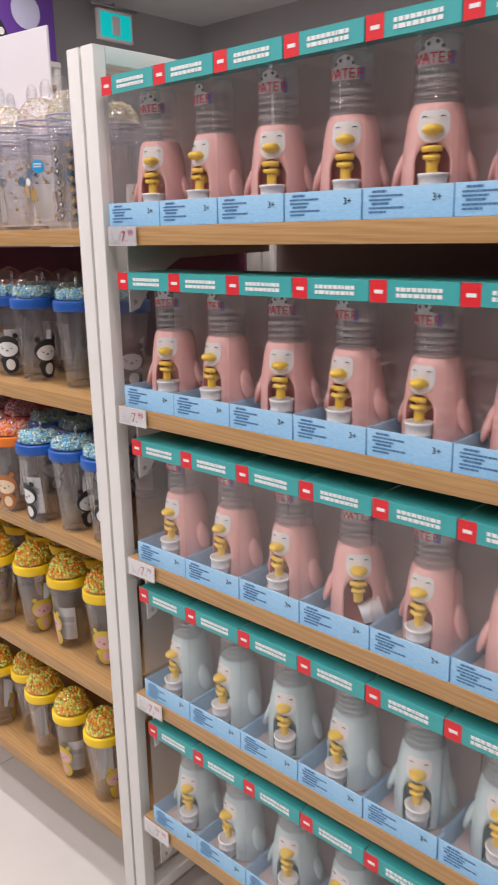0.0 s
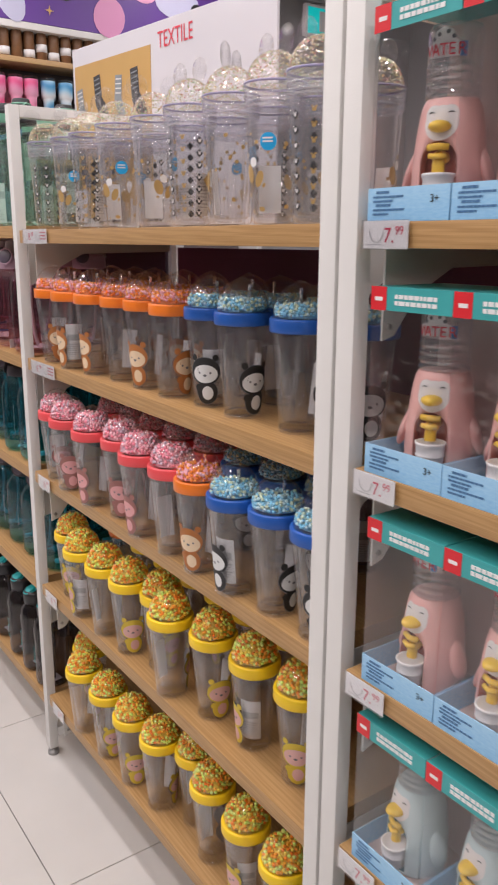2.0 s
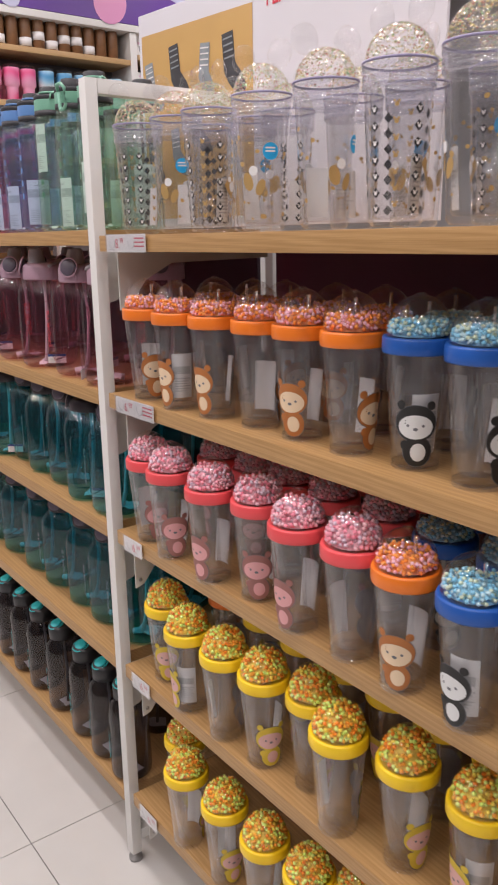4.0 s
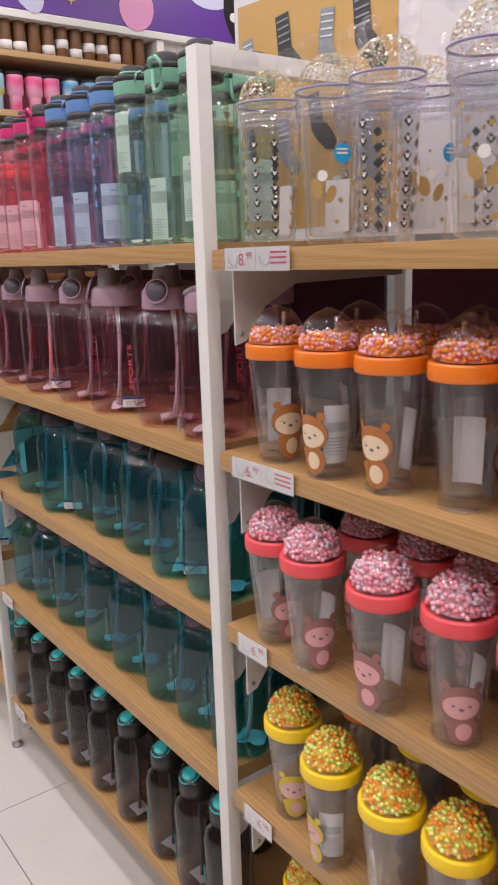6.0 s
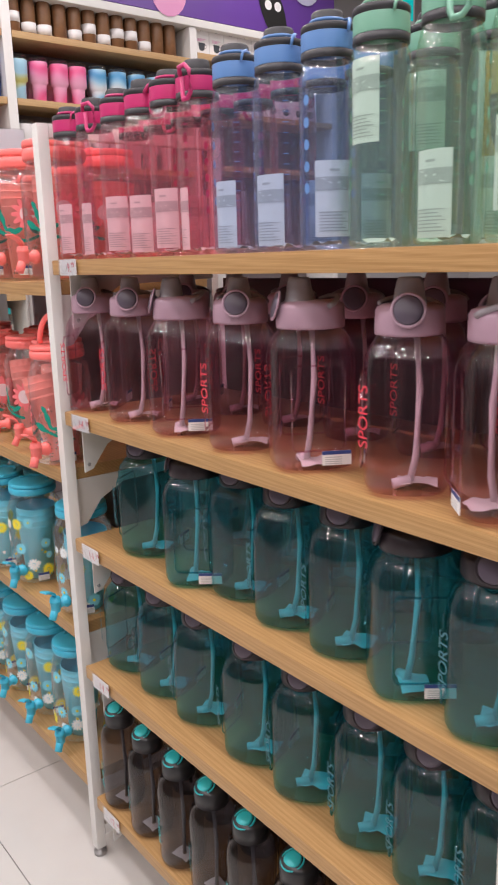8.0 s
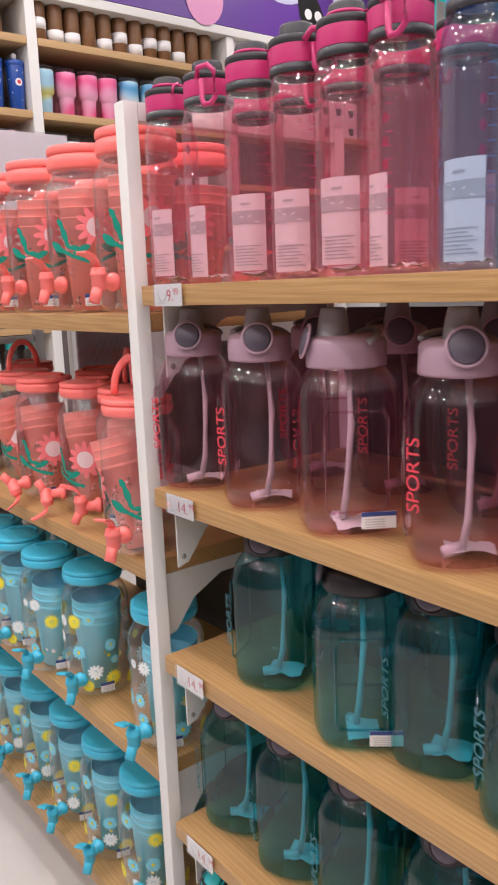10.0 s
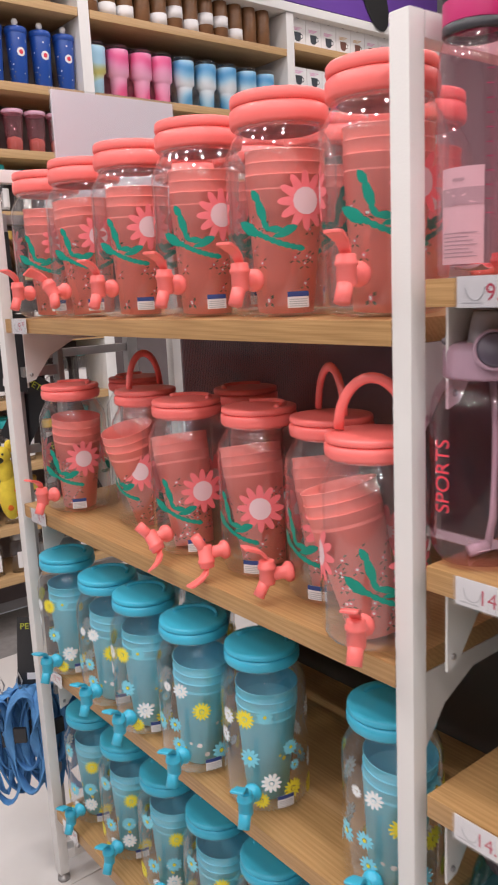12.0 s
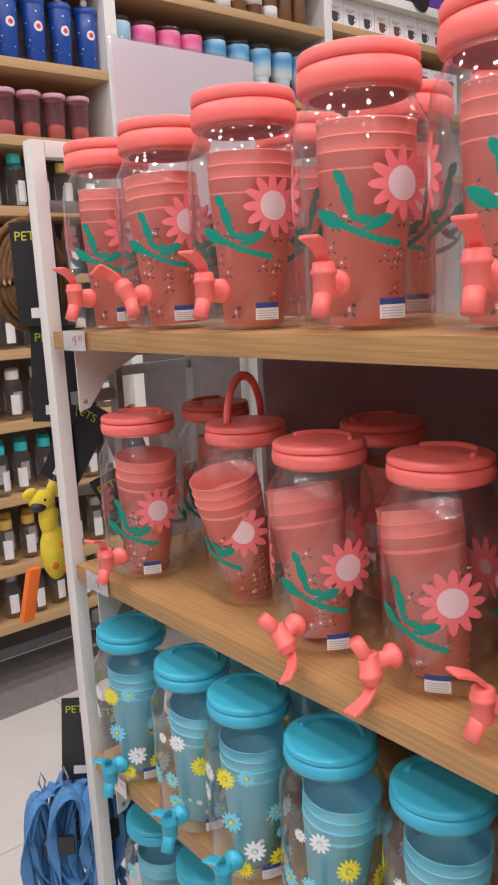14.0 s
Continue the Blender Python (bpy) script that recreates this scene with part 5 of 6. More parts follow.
        for q in range(900):
            aa, zz, dr = rng.uniform(0, 6.283), rng.uniform(0.022, H - 0.052), (0.0155, 0.0125, 0.015, 0.0085)[len(spots) % 4]
            if len(spots) < 27 and all(math.hypot(((aa - b + 3.1416) % 6.2832 - 3.1416) * R, zz - c) > dr + e + 0.002 for b, c, e in spots):
                spots.append((aa, zz, dr))
        for q, (aa, zz, dr) in enumerate(spots):
            kind = q % 3
            daisy(bm, 0, zz, dr, 11 if kind else 14, rf, aa, kind, 0 if kind == 2 else kind, 0.0004, 0.62)
        part("daisy_print", bm, [DAISY_Y, DAISY_W, DAISY_B], j)
    bm = bmesh.new()
    decal(bm, rect(-0.013, 0.013, 0.012, 0.031, 4), rf, 0.75, 0.0006, 0)
    decal(bm, rect(-0.013, 0.013, 0.025, 0.031, 4), rf, 0.75, 0.001, 1)
    for k in range(4):
        decal(bm, rect(-0.011, 0.011, 0.0135 + 0.0026 * k, 0.0146 + 0.0026 * k, 4), rf, 0.75, 0.001, 2)
    part("barcode_label", bm, [PAPER, NAVY, PALE_INK], root)
    spigot(root, main, 0, 0.046 if size else 0.04, spig_roll, R)
    return root


JT = BAYS["jar"][2]
top = [(-3.945, 0.835, 0, 25), (-3.795, 0.835, -20, 22), (-3.628, 0.832, 5, 20), (-3.452, 0.832, 0, 22), (-3.283, 0.832, 5, 18), (-3.118, 0.832, 0, 20)]
stock(drink_jar("coral", 1, 1, 3, 0), [(x, y, JT[0], rz) for x, y, _, rz in top if _ != -20] + [(-3.70, 0.99, JT[0], 100), (-3.36, 0.99, JT[0], 60), (-3.20, 0.99, JT[0], 120)])
stock(drink_jar("coral", 1, 2, -3, -35), [(x, y, JT[0], rz) for x, y, _, rz in top if _ == -20] + [(-3.53, 0.99, JT[0], 10)])
stock(drink_jar("coral", 0, 3, 6, 0), [(-3.902, 0.826, JT[1], 20), (-3.90, 0.97, JT[1], 120), (-3.56, 0.98, JT[1], 90)])
stock(drink_jar("coral", 0, 4, -13, 145), [(-3.533, 0.84, JT[1], 15)])
stock(drink_jar("coral", 0, 5, -14, 0, True), [(-3.705, 0.872, JT[1], 105), (-3.235, 0.86, JT[1], -20), (-3.11, 0.80, JT[1], 30)])
stock(drink_jar("coral", 0, 6, -12, 170), [(-3.378, 0.858, JT[1], -10)])
stock(drink_jar("azure", 0, 7, 2, 0), [(-3.93, 0.80, JT[2], 30), (-3.64, 0.80, JT[2], 25), (-3.35, 0.82, JT[2], 32), (-3.86, 0.96, JT[2], 60)])
stock(drink_jar("azure", 0, 8, 5, 0), [(-3.765, 0.80, JT[2], 28), (-3.492, 0.80, JT[2], 30), (-3.11, 0.825, JT[2], 20), (-3.70, 0.96, JT[2], 80)])
stock(drink_jar("azure", 0, 9, 3, 0), [(-3.945 + 0.148 * i, 0.83, JT[3], 25 + 4 * (i % 3)) for i in range(6)] + [(-3.90 + 0.15 * i, 0.97, JT[3], 70 * i) for i in range(5)])

# ---- ribbed panel and signs ----
bm = bmesh.new()
prev = None
for k in range(301):
    xx, yy = -3.97 + 0.00305 * k, BACK - (0.036 if k % 2 else 0.0325)
    pair = (bm.verts.new((xx, yy, 0.90)), bm.verts.new((xx, yy, 1.215)))
    if prev:
        bm.faces.new((prev[0], pair[0], pair[1], prev[1]))
    prev = pair
ribbed = part("ribbed_panel", bm, clear("ribbed_sheet", (0.72, 0.66, 0.68), body=0.25, body_color=(0.45, 0.36, 0.38), rough=0.15, edge=0.5), None, smooth=False)
tagged(ribbed, "translucent ribbed plastic back sheet of a shelf unit", "back panel")
back_panel("back_panel", -3.97, -3.05, 0.90, 1.215, mat("smoky_rose_panel", (0.56, 0.42, 0.45), 0.5, var=0.2, vscale=9), "smoky rose panel behind ribbed plastic sheet")

SIGN = mat("glossy_white_board", (0.78, 0.76, 0.80), 0.18, coat=0.4, var=0.02, vscale=3)
OCHRE = mat("ochre_print", (0.62, 0.38, 0.13), 0.3, var=0.04)
SOCK = mat("dark_sock_print", (0.05, 0.05, 0.055), 0.4, var=0.2, vscale=60)
SOCK2 = mat("grey_sock_print", (0.28, 0.31, 0.33), 0.4, var=0.15, vscale=60)
sign = empty("textile_sign", -2.278, 1.018, 1.2935, 6.1, "glossy white board sign with red lettering and sock pictures", "sign")
part("board", boxed(0, 0.732, 0, 0.006, 0, 0.415, 0.001), SIGN, sign, smooth=False)
part("ochre_area", boxed(0.010, 0.335, -0.001, -0.0004, 0.02, 0.375), OCHRE, sign, smooth=False)
word = spell("TEXTILE", 0.047, sign, 0.362, 0.362, -0.001, LABEL_RED, vertical=False)
word.scale = (0.72, 1, 1)


def sock(x, z, k, lean, material):
    pts = [(0, 0.10), (0.034, 0.10), (0.034, 0.04), (0.052, 0.015), (0.062, -0.012), (0.05, -0.026), (0.03, -0.02), (0.008, 0.008), (-0.002, 0.03)]
    bm = bmesh.new()
    ca, sa = math.cos(lean), math.sin(lean)
    bm.faces.new([bm.verts.new((x + k * (u * ca - w * sa), -0.0018, z + k * (u * sa + w * ca))) for u, w in pts])
    part("sock_picture", bm, material, sign, smooth=False)
    bm = bmesh.new()
    for r in range(4):
        box(bm, 0.003, 0.031, -0.0004, 0, 0.088 - 0.012 * r, 0.091 - 0.012 * r)
    for v in bm.verts:
        u, w = v.co.x, v.co.z
        v.co = Vector((x + k * (u * ca - w * sa), -0.0022 + v.co.y, z + k * (u * sa + w * ca)))
    part("sock_stripes", bm, SOCK2 if material is SOCK else PAPER, sign, smooth=False)


for x, z, k, lean, m in ((0.035, 0.27, 0.95, 0.15, SOCK2), (0.135, 0.285, 1.05, 0.12, SOCK), (0.235, 0.28, 1.0, -0.1, SOCK2), (0.335, 0.275, 1.1, 0.1, SOCK),
                         (0.225, 0.16, 0.9, 0.2, SOCK), (0.13, 0.13, 0.9, 0.1, SOCK2), (0.33, 0.12, 0.95, -0.15, SOCK2), (0.03, 0.12, 0.9, 0.1, SOCK)):
    sock(0.78 * x + 0.002, 0.9 * z, 0.82 * k, lean, m)

sign = empty("board_sign", -3.985, 0.88, BAYS["jar"][2][0], 0, "plain pale board sign standing on the top shelf", "sign")
part("board", boxed(0, 0.005, 0, 0.275, 0.15, 0.423, 0.001), SIGN, sign, smooth=False)
part("sleeve", boxed(-0.001, 0.006, -0.003, 0.278, 0.0, 0.427, 0.001), HOLDER, sign, smooth=False)

# ---- wall shelving ----
WX = -5.35
LOW_OAK = wood_mat("pale_oak_laminate", (0.56, 0.37, 0.18), (0.47, 0.29, 0.13), (40.0, 1.6, 40.0))
# The panel's dark colour carries the shade deep behind the goods.
tagged(part("wall_unit_back", boxed(-5.615, -5.60, 0.2, 3.86, 0.05, 2.49), mat("shaded_back", (0.16, 0.13, 0.13), 0.6, var=0.1), None, smooth=False), "back panel of the wall shelving, shade painted into its colour", "back panel")
for yy in (0.66, 1.70, 2.74, 3.79):
    p = part("wall_post", boxed(-5.60, WX, yy, yy + 0.045, 0.0, 2.49, 0.002), WHITE_STEEL, None)
    tagged(p, "white upright side panel of the wall shelving", "shelf frame", "wall shelf uprights")
WALLB = {(0.708, 1.698): (2.335, 2.045, 1.815, 1.60, 1.385, 1.15, 0.915, 0.67, 0.435, 0.24), (1.748, 2.738): (2.335, 2.045, 1.76, 1.5), (2.788, 3.788): (2.37, 2.085, 1.8)}
for (ya, yb), tops in WALLB.items():
    for zt in tops:
        b = part("wall_shelf_board", boxed(-5.598, WX, ya, yb, zt - 0.03, zt, 0.0015), LOW_OAK, None)
        tagged(b, "pale oak laminate shelf board of the wall shelving", "shelf", "wall shelf boards")
b = part("top_fascia", boxed(-5.598, WX + 0.01, 0.66, 3.835, 2.492, 2.53, 0.002), WHITE_STEEL, None)
tagged(b, "white steel fascia along the top of the wall shelving", "fascia")
PURPLE = mat("purple_banner_print", (0.13, 0.05, 0.30), 0.4, var=0.08, vscale=2)
ban = empty("purple_banner", WX + 0.012, 0.66, 2.532, 90, "purple printed banner with pale shapes above the wall shelving", "banner")
part("sheet", boxed(0, 3.14, 0, 0.02, 0, 0.50), PURPLE, ban, smooth=False)
PKPRINT, LVPRINT = mat("pink_print", (0.75, 0.32, 0.55), 0.4), mat("lavender_print", (0.55, 0.55, 0.72), 0.4)
shapes = [("pink", 0.9, 0.30, 0.10, 1.1, 0.8), ("lav", 1.30, 0.14, 0.16, 0.55, 1.0), ("black", 1.02, 0.08, 0.11, 1.2, 0.9), ("pink", 1.95, 0.10, 0.12, 1.0, 0.9), ("lav", 2.45, 0.26, 0.14, 0.7, 1.2),
          ("black", 2.65, 0.12, 0.12, 1.4, 0.7), ("pink", 2.2, 0.34, 0.12, 1.0, 1.0), ("black", 1.68, 0.30, 0.13, 0.8, 1.2), ("pink", 0.35, 0.2, 0.13, 1, 1), ("lav", 2.9, 0.3, 0.12, 1, 1), ("black", 0.6, 0.2, 0.1, 1, 1.2)]
for i, (c, u, z, r, sx, sz) in enumerate(shapes):
    bm = bmesh.new()
    bm.faces.new([bm.verts.new((a, -0.002 - 0.0004 * i, b)) for a, b in disc_shape(u, z, r, 20, sx, sz, 0.4 * i)])
    part("printed_shape", bm, {"pink": PKPRINT, "lav": LVPRINT, "black": EYE}[c], ban, smooth=False)
    if c == "black":
        for dx in (-0.035, 0.035):
            bm = bmesh.new()
            bm.faces.new([bm.verts.new((a, -0.0075, b)) for a, b in disc_shape(u + dx, z + 0.02, 0.026, 12)])
            part("printed_dot", bm, PAPER, ban, smooth=False)
for u, z in ((0.75, 0.42), (1.5, 0.38), (1.55, 0.08), (2.05, 0.42), (2.8, 0.42), (0.2, 0.4), (1.15, 0.36)):
    bm = bmesh.new()
    bm.faces.new([bm.verts.new((u + q * math.cos(a), -0.0076, z + q * math.sin(a))) for a, q in [(math.pi * k / 4, 0.03 if k % 2 == 0 else 0.008) for k in range(8)]])
    part("printed_star", bm, OCHRE, ban, smooth=False)

BROWN = mat("brown_wood_grain_bottle", (0.20, 0.095, 0.04), 0.35, var=0.3, vscale=22)
STEEL = mat("brushed_steel", (0.6, 0.6, 0.6), 0.28, metal=1.0)
BX = -5.42


def brown_bottle():
    root = empty("brown_flask", 0, 0, 0, 0, "brown wood-look metal flask with white paper band", "flask", "brown metal flasks")
    part("flask", lathe([(0, 0), (0.031, 0), (0.034, 0.004), (0.0345, 0.13), (0.030, 0.165), (0.019, 0.195), (0.0155, 0.21), (0.0155, 0.225)], 24), BROWN, root)
    part("cap", lathe([(0.0165, 0.225), (0.0165, 0.247), (0.014, 0.25), (0, 0.25)], 18), STEEL, root)
    return root


def banded(z):
    root = brown_bottle()
    part("paper_band", lathe([(0.0352, z), (0.0354, z), (0.0354, z + 0.045), (0.0352, z + 0.045)], 24), PAPER, root)
    return root


ys = [1.785 + 0.079 * i for i in range(12)]
stock(banded(0.05), [(BX, ys[i], 2.335, 0) for i in (0, 5, 7, 8)])
stock(banded(0.012), [(BX, ys[i], 2.335, 0) for i in (1, 2, 4, 6, 9)])
stock(brown_bottle(), [(BX, ys[i], 2.335, 0) for i in (3, 10, 11)] + [(BX - 0.085, y, 2.335, 0) for y in ys[::2]] + [(BX, 0.78 + 0.09 * i, 2.335, 0) for i in range(10)])


def swirl(name, a, b, c):
    m = mat(name, a, 0.35)
    nt = m.node_tree
    tc, w, r = nt.nodes.new("ShaderNodeTexCoord"), nt.nodes.new("ShaderNodeTexWave"), nt.nodes.new("ShaderNodeValToRGB")
    w.bands_direction = "Z"
    w.inputs["Scale"].default_value, w.inputs["Distortion"].default_value, w.inputs["Detail Scale"].default_value = 2.2, 9, 1.2
    nt.links.new(tc.outputs["Object"], w.inputs["Vector"])
    nt.links.new(w.outputs["Fac"], r.inputs["Fac"])
    r.color_ramp.elements[0].color, r.color_ramp.elements[1].color = (*a, 1), (*c, 1)
    e = r.color_ramp.elements.new(0.5)
    e.color = (*b, 1)
    nt.links.new(r.outputs["Color"], nt.nodes["Principled BSDF"].inputs["Base Color"])
    return m


def car_tumbler(material, word):
    root = empty("travel_tumbler", 0, 0, 0, 0, "%s travel tumbler with clear lid" % word, "tumbler", "travel tumblers")
    part("tumbler", lathe([(0, 0.002), (0.029, 0.002), (0.031, 0.006), (0.034, 0.075), (0.036, 0.082), (0.044, 0.09), (0.046, 0.175), (0.045, 0.18)], 26), material, root)
    part("base_ring", lathe([(0, 0), (0.029, 0), (0.0305, 0.006), (0.029, 0.008)], 22), STEEL, root)
    part("lid", lathe([(0.045, 0.18), (0.046, 0.183), (0.043, 0.197), (0.036, 0.199), (0, 0.199)], 26), CLEAR, root)
    return root


stock(car_tumbler(swirl("pink_swirl", (0.8, 0.12, 0.3), (0.85, 0.3, 0.5), (0.88, 0.42, 0.6)), "pink marbled"), [(BX, y, 2.045, 40 * i) for i, y in enumerate((1.893, 2.0, 2.098))] + [(BX - 0.1, 1.9 + 0.1 * i, 2.045, 0) for i in range(3)])
stock(car_tumbler(swirl("blue_swirl", (0.10, 0.35, 0.62), (0.35, 0.62, 0.8), (0.78, 0.84, 0.88)), "blue and white marbled"), [(BX, y, 2.045, 55 * i) for i, y in enumerate((2.21, 2.325, 2.437, 2.55, 2.655))] + [(BX - 0.1, 2.25 + 0.11 * i, 2.045, 0) for i in range(4)])
stock(car_tumbler(swirl("lemon_blue", (0.35, 0.6, 0.75), (0.4, 0.66, 0.8), (0.62, 0.62, 0.2)), "pale blue and lemon"), [(BX, 1.79, 2.045, 0)])

ROYAL = mat("royal_blue_enamel", (0.015, 0.075, 0.36), 0.3, coat=0.3)


def blue_tumbler():
    rng = random.Random(8)
    root = empty("blue_tumbler", 0, 0, 0, 0, "royal blue tumbler with small white dots and figurine lid", "tumbler", "royal blue tumblers")
    wall = [(0, 0), (0.028, 0), (0.030, 0.004), (0.038, 0.175), (0.038, 0.18)]
    t = part("tumbler", lathe(wall, 28), ROYAL, root)
    part("lid", lathe([(0.038, 0.18), (0.0405, 0.182), (0.0405, 0.198), (0.037, 0.202), (0, 0.202)], 28), ROYAL, root)
    rf = rprofile(wall[2:])
    bm = bmesh.new()
    for k in range(46):
        decal(bm, disc_shape(0, rng.uniform(0.012, 0.17), rng.uniform(0.0012, 0.003), 6), rf, rng.uniform(0, 6.28), 0.0006, rng.choice((0, 0, 1)))
    decal(bm, disc_shape(0, 0.115, 0.0155, 16), rf, 1.57, 0.0009, 0)
    decal(bm, disc_shape(0, 0.115, 0.008, 10), rf, 1.57, 0.0013, 2)
    part("dot_print", bm, [PAPER, INK, LABEL_RED], t)
    part("lid_knob", lathe([(0, 0.202), (0.006, 0.202), (0.005, 0.21), (0.011, 0.216), (0.012, 0.225), (0.008, 0.233), (0, 0.235)], 14), PAPER, root)
    return root


stock(blue_tumbler(), [(BX, 1.665 - 0.094 * i, 2.045, 0) for i in range(9)])


def pink_cup():
    root = empty("lidded_cup", 0, 0, 0, 0, "rose tinted clear cup with pale pink lid and peach base", "cup", "rose tinted cups")
    part("cup", lathe([(0, 0), (0.026, 0), (0.029, 0.01), (0.037, 0.135)], 24), tint_clear("rose_tint", (0.85, 0.55, 0.6), 0.15, (0.6, 0.3, 0.33)), root)
    part("peach_filling", lathe([(0, 0.004), (0.026, 0.004), (0.029, 0.04), (0.024, 0.052), (0.0, 0.06)], 18), mat("peach", (0.8, 0.35, 0.22), 0.6, var=0.1, vscale=50), root)
    part("lid", lathe([(0.036, 0.135), (0.040, 0.137), (0.040, 0.147), (0.036, 0.15), (0, 0.15)], 24), mat("pale_pink_lid", (0.85, 0.5, 0.65), 0.4), root)
    return root


stock(pink_cup(), [(BX, 1.61 - 0.088 * i, 1.815, 0) for i in range(9)])


def mug_box(material, word, lines):
    root = empty("mug_box", 0, 0, 0, 90, "white printed mug box with %s mug picture" % word, "boxed mug", "boxed mugs")
    part("carton", boxed(-0.049, 0.049, 0, 0.10, 0, 0.098, 0.0008), PAPER, root, smooth=False)
    bm = bmesh.new()
    bm.faces.new([bm.verts.new((a, -0.0006, b)) for a, b in ((-0.022, 0.062), (-0.019, 0.03), (-0.008, 0.022), (0.008, 0.022), (0.017, 0.03), (0.02, 0.062))])
    part("mug_picture", bm, material, root, smooth=False)
    part("handle_picture", tube([(0.019, -0.0006, 0.055), (0.029, -0.0006, 0.052), (0.030, -0.0006, 0.040), (0.018, -0.0006, 0.034)], 0.0018, 5), material, root)
    bm = bmesh.new()
    for k in range(3):
        box(bm, -0.03, 0.025 - 0.01 * k, -0.0006, -0.0002, 0.080 - 0.005 * k, 0.0825 - 0.005 * k)
    part("carton_print", bm, lines, root, smooth=False)
    return root


M1, M2 = mat("dark_mug_print", (0.05, 0.06, 0.07), 0.5), mat("brown_mug_print", (0.16, 0.07, 0.05), 0.5)
a, b = [], []
for zt in (2.37, 2.085):
    for r in range(2):
        for k in range(9):
            (b if k in (3, 4) else a).append((BX + 0.03, 2.845 + 0.1 * k, zt + 0.0985 * r, 90))
stock(mug_box(M1, "dark", PKPRINT), a)
stock(mug_box(M2, "brown", OCHRE), b)

# small clear bottles of the lower wall shelves


def small_bottle(lidmat, word, tall):
    root = empty("small_bottle", 0, 0, 0, 0, "small clear bottle with %s lid and paper label" % word, "bottle", "small clear bottles")
    part("bottle", lathe([(0, 0), (0.028, 0), (0.031, 0.006), (0.031, tall - 0.05), (0.026, tall - 0.035), (0.020, tall - 0.03)], 22), CLEAR, root)
    part("lid", lathe([(0.022, tall - 0.03), (0.023, tall - 0.005), (0.020, tall), (0, tall)], 20), lidmat, root)
    bm = bmesh.new()
    decal(bm, rect(-0.016, 0.016, 0.02, 0.085, 4), lambda z: 0.0314, 1.57, 0, 0)
    part("paper_label", bm, PAPER, root)
    return root


rr = random.Random(12)
lids = [(WHITE_PL, "white", 0.165), (AQUA, "aqua", 0.17), (mat("mustard_lid", (0.6, 0.4, 0.08), 0.4), "mustard", 0.15), (GREY_STEEL, "steel", 0.16)]
sets = [[], [], [], []]
for i, zt in enumerate((1.60, 1.385, 1.15, 0.915, 0.67, 0.435, 0.24)):
    for k in range(11):
        sets[(i + (k // 4)) % 4].append((BX + rr.uniform(-0.01, 0.02), 0.76 + 0.086 * k, zt, rr.uniform(-25, 25)))
        if i < 6:
            sets[(i + 1) % 4].append((BX - 0.09, 0.80 + 0.086 * k, zt, 0))
for (lm, w, h), sp in zip(lids, sets):
    stock(small_bottle(lm, w, h), sp)
stock(car_tumbler(WHITE_PL, "plain white"), [(BX, 1.80 + 0.1 * k, 1.76, 0) for k in range(9)])

# exit sign on the wall
ex = empty("exit_sign", -5.36, 4.25, 2.78, 90, "green illuminated running-figure exit sign on a bracket", "exit sign")
EXITG = mat("exit_green", (0.0, 0.35, 0.34), 0.4)
nb = EXITG.node_tree.nodes["Principled BSDF"]
nb.inputs["Emission Color"].default_value, nb.inputs["Emission Strength"].default_value = (0.0, 0.55, 0.55, 1), 0.8
part("case", boxed(-0.02, 0.32, 0.001, 0.04, -0.02, 0.20, 0.004), WHITE_PL, ex)
part("panel", boxed(0, 0.30, -0.002, 0.0, 0, 0.18), EXITG, ex, smooth=False)
bm = bmesh.new()
box(bm, 0.11, 0.19, -0.005, -0.003, 0.02, 0.16)
part("pictogram", bm, PAPER, ex, smooth=False)
part("bracket_bar", tube([(-0.06, 0.02, 0.23), (0.38, 0.02, 0.23)], 0.012, 10), GREY_STEEL, ex)
part("bracket_arm", tube([(0.16, 0.02, 0.20), (0.16, 0.02, 0.25), (0.16, 0.255, 0.25)], 0.012, 10), GREY_STEEL, ex)

# ---- hanging goods beside the end frame ----
RACKX = -4.13
rk = empty("hook_rack", RACKX, FRONT, 0, 0, "grey slotted hook rack fixed behind the end frame", "rack")
part("upright", boxed(-0.012, 0.012, 0.045, 0.07, 0.03, 1.46, 0.001), GREY_STEEL, rk)
part("upright", boxed(-0.012, 0.012, 0.33, 0.355, 0.03, 1.46, 0.001), GREY_STEEL, rk)
for zz in (1.44, 1.16, 0.96, 0.66):
    part("cross_bar", boxed(-0.006, 0.006, 0.071, 0.329, zz, zz + 0.018, 0.001), GREY_STEEL, rk)
YEL = mat("yellow_felt", (0.72, 0.56, 0.05), 0.9, bump=0.5, bscale=500, var=0.08, vscale=60)
ORF = mat("orange_felt", (0.8, 0.17, 0.02), 0.9, bump=0.5, bscale=500)
BRF = mat("brown_rope", (0.16, 0.075, 0.03), 0.9, bump=0.8, bscale=160, var=0.25, vscale=60)
BLUE_WEB = mat("blue_webbing", (0.09, 0.27, 0.55), 0.75, bump=0.5, bscale=700, var=0.12, vscale=40)


def blob(bm, x, y, z, a, b, c, tilt=0.0):
    made = bmesh.ops.create_uvsphere(bm, u_segments=18, v_segments=12, radius=1)["verts"]
    m = Matrix.Translation((x, y, z)) @ pose(0, 0, 0, 0, 0, 0) @ Matrix.Rotation(tilt, 4, "X") @ Matrix.Diagonal((a, b, c, 1))
    bmesh.ops.transform(bm, matrix=m, verts=made)


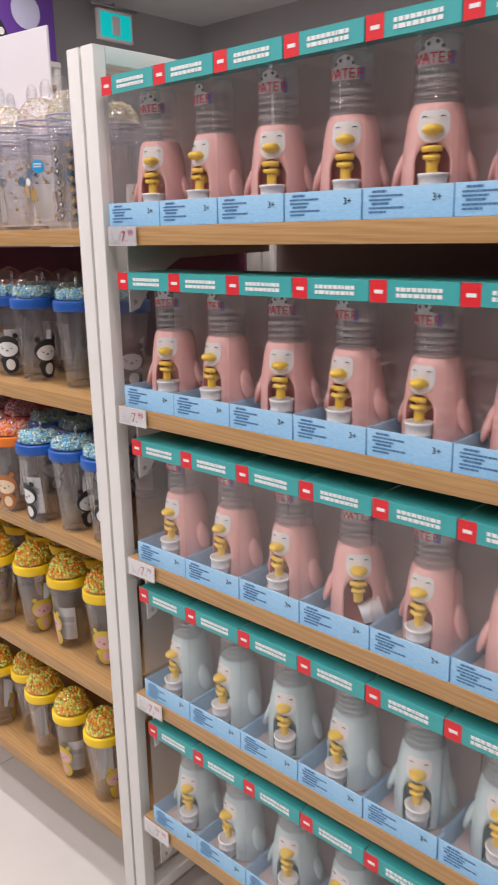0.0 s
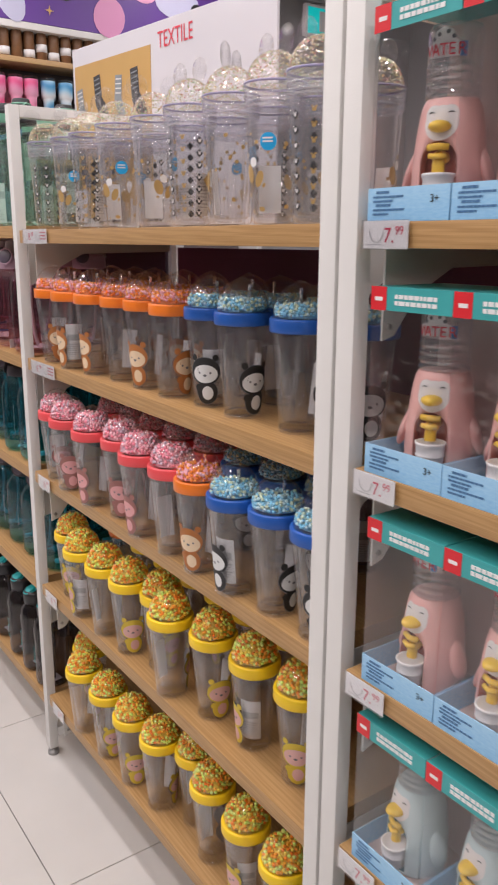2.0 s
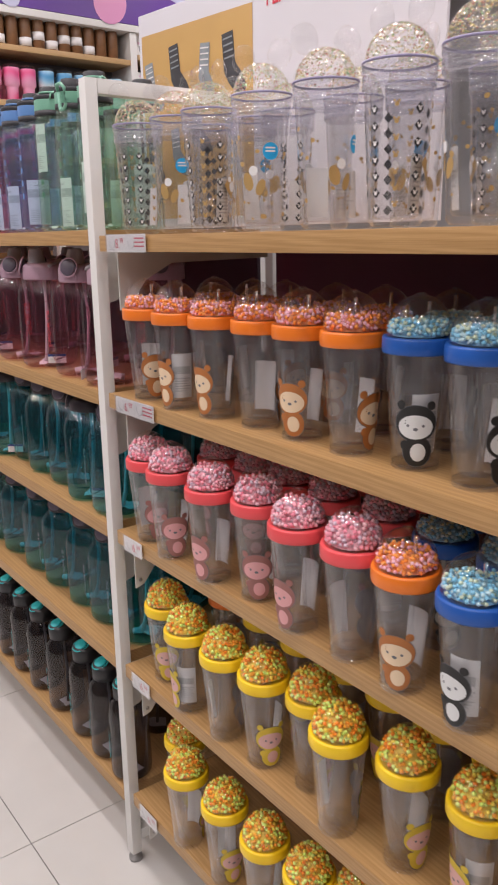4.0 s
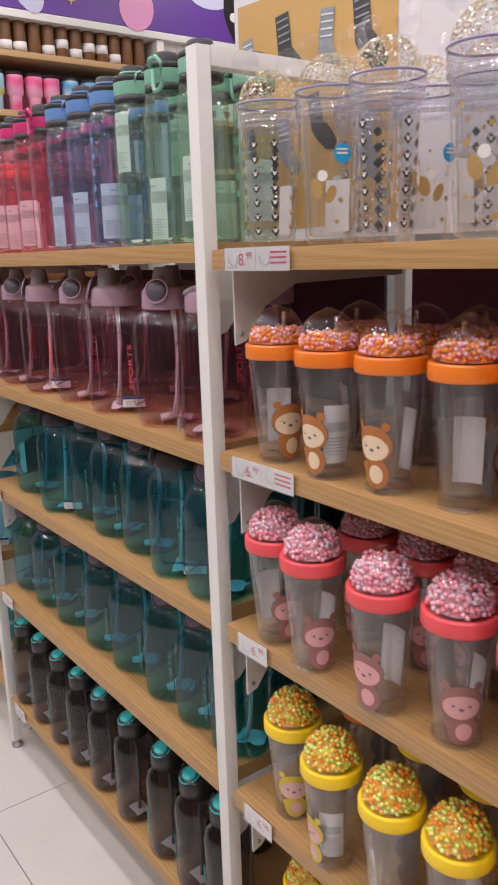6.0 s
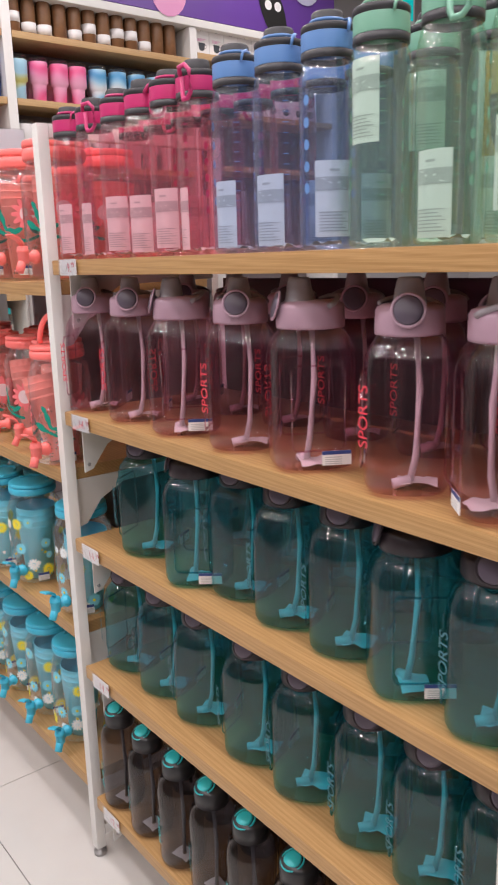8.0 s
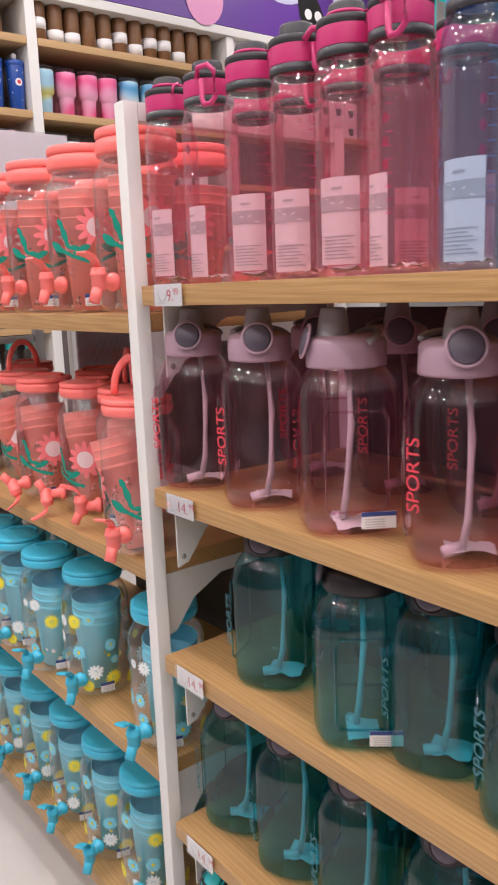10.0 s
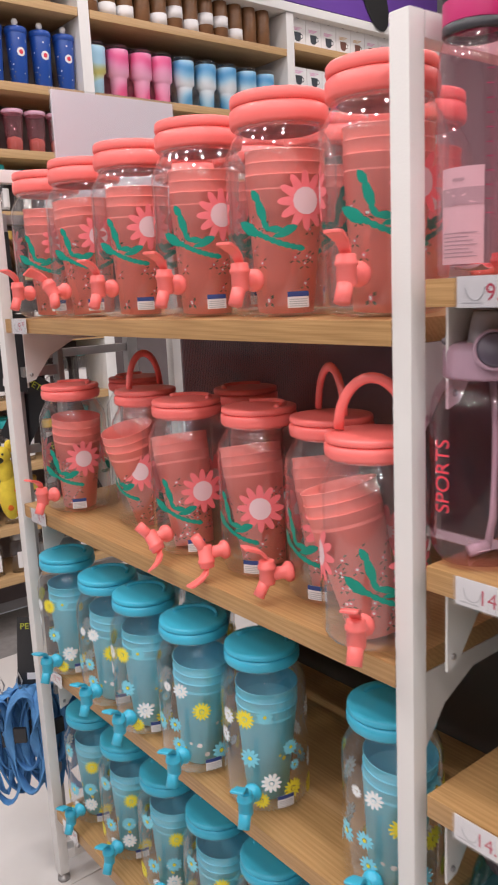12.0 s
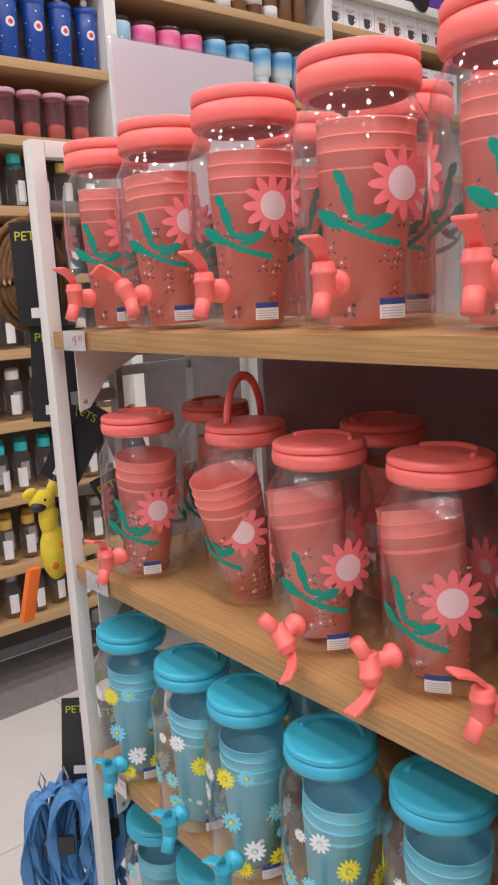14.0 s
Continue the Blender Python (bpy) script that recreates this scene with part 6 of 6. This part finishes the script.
toy = empty("plush_toy", -4.125, 0.775, 0.875, 0, "yellow felt plush toy with orange legs hanging on a hook", "plush toy")
bm = bmesh.new()
blob(bm, 0, 0, 0.0, 0.03, 0.036, 0.075)
blob(bm, 0, -0.008, 0.085, 0.022, 0.024, 0.05)
blob(bm, 0, -0.02, 0.135, 0.026, 0.034, 0.028)
blob(bm, 0, 0.012, 0.16, 0.012, 0.016, 0.02)
blob(bm, 0, -0.05, 0.158, 0.01, 0.02, 0.014, 0.4)
blob(bm, 0.0, 0.04, -0.045, 0.018, 0.02, 0.05, 0.3)
part("plush_body", bm, YEL, toy)
bm = bmesh.new()
blob(bm, 0.012, -0.035, 0.125, 0.016, 0.022, 0.014)
part("beak", bm, EYE, toy)
bm = bmesh.new()
box(bm, -0.012, 0.012, -0.075, -0.045, -0.16, -0.03, 0.004)
for v in bm.verts:
    v.co.y -= 0.25 * (-0.03 - v.co.z)
part("leg", bm, ORF, toy)
for yy, zz in ((0.01, 0.02), (-0.012, -0.03), (0.015, -0.05)):
    part("felt_spot", lathe([(0, 0), (0.010, 0), (0.009, 0.002), (0, 0.003)], 14), ORF, toy).matrix_basis = pose(0.0285 - abs(zz) * 0.12, yy, zz, 0, 90, 0)
part("eye", lathe([(0, 0), (0.004, 0), (0.003, 0.003), (0, 0.004)], 12), EYE, toy).matrix_basis = pose(0.024, -0.022, 0.142, 0, 80, 0)
part("hang_loop", tube([(0, 0, 0.15), (0.002, 0.02, 0.19), (0, 0.045, 0.20)], 0.0012, 6), INK, toy)

toy.scale = (0.68, 0.68, 0.68)

bowl = empty("rope_toy", -4.16, 0.80, 1.30, 0, "brown coiled rope toy hanging with a black card", "rope toy")
for k in range(9):
    part("rope_coil", tube([(0.02 * math.sin(0.7 * k) + 0.01, (0.035 + 0.004 * k) * math.cos(a), 0.04 + (0.05 + 0.005 * k) * math.sin(a)) for a in [6.28 * j / 22 for j in range(22)]], 0.006, 8, closed=True), BRF, bowl)
part("hang_loop", tube([(0, 0, 0.13), (0, 0.02, 0.155), (0, 0.05, 0.16)], 0.0015, 6), INK, bowl)


def pet_card(x, y, z, lean, turn, w=0.07, h=0.16):
    root = empty("header_card", x, y, z, turn, "black hanging header card with yellow-green word", "product card", "black header cards")
    c = part("card", boxed(-w / 2, w / 2, -0.001, 0.001, -h, 0, 0.0006), BLACK_PL, root, smooth=False)
    c.matrix_basis = pose(0, 0, 0, 0, lean, 0)
    price_digits("PETS", 0.020, c, -w / 2 + 0.006, -0.028, -0.0016, bpy.data.materials.get("lime_print") or mat("lime_print", (0.55, 0.62, 0.05), 0.5), "word")
    part("barcode", boxed(-0.014, 0.014, -0.0016, -0.0011, -h + 0.012, -h + 0.028), PAPER, c, smooth=False)
    part("hook", tube([(0, 0.001, -0.005), (0, 0.02, 0.004), (0, 0.07, 0.004)], 0.002, 6), GREY_STEEL, root)
    return root


for x, y, z, lean, turn in ((-4.085, 0.775, 1.42, 0, 55), (-4.10, 0.80, 1.26, 4, 60), (-4.12, 0.83, 1.25, -3, 70), (-4.09, 0.86, 1.12, 32, 40), (-4.10, 0.90, 1.10, -20, 30), (-4.09, 0.87, 1.00, -24, 60),
                            (-4.11, 0.79, 0.60, 5, 60), (-4.09, 0.83, 0.585, -6, 40)):
    pet_card(x, y, z, lean, turn)


def leash(x, y, z, turn, seed):
    rng = random.Random(seed)
    root = empty("dog_leash", x, y, z, turn, "blue nylon webbing dog leash looped on a hook", "dog leash", "blue dog leashes")
    for k in range(6):
        w, l, ph = rng.uniform(0.018, 0.04), rng.uniform(0.16, 0.27), rng.uniform(-0.02, 0.02)
        pts = [(w * math.sin(a) + ph, 0.008 * math.sin(2 * a + k) + 0.010 * (k - 2.5), -l / 2 + l / 2 * math.cos(a)) for a in [2 * math.pi * j / 24 for j in range(24)]]
        part("webbing_loop", tube(pts, 0.0115, 8, closed=True, flat=0.25), BLUE_WEB, root)
    bm = bmesh.new()
    box(bm, -0.014, 0.014, -0.034, -0.026, -0.11, -0.075, 0.002)
    part("buckle", bm, BLACK_PL, root)
    part("snap_hook", tube([(0, 0, 0.0), (0.006, 0, 0.02), (0, 0, 0.04), (-0.006, 0, 0.02)], 0.0022, 8, closed=True), STEEL, root)
    return root


for i, (x, y, z) in enumerate(((-4.115, 0.745, 0.44), (-4.15, 0.78, 0.43), (-4.10, 0.80, 0.44), (-4.13, 0.86, 0.42), (-4.16, 0.72, 0.42))):
    leash(x, y, z, 50 + 25 * (i % 3), 20 + i)

# ---- floor tiles ----
TS = 0.603


def tile_mesh():
    g = 0.0012
    bm = boxed(g, TS - g, g, TS - g, -0.0035, 0.0, 0.0006)
    me = bpy.data.meshes.new("tile")
    bm.to_mesh(me)
    bm.free()
    me.materials.append(TILE)
    return me


tm = tile_mesh()
for i in range(-7, 8):
    for j in range(-6, 9):
        tx, ty = -1.592 + TS * i, 0.607 + TS * j
        if tx < ROOM[0] or ty < ROOM[2] or tx + TS > ROOM[1] or ty + TS > ROOM[3]:
            continue
        t = new("tile", tm)
        t.parent = floor
        t.location = (tx, ty, 0)
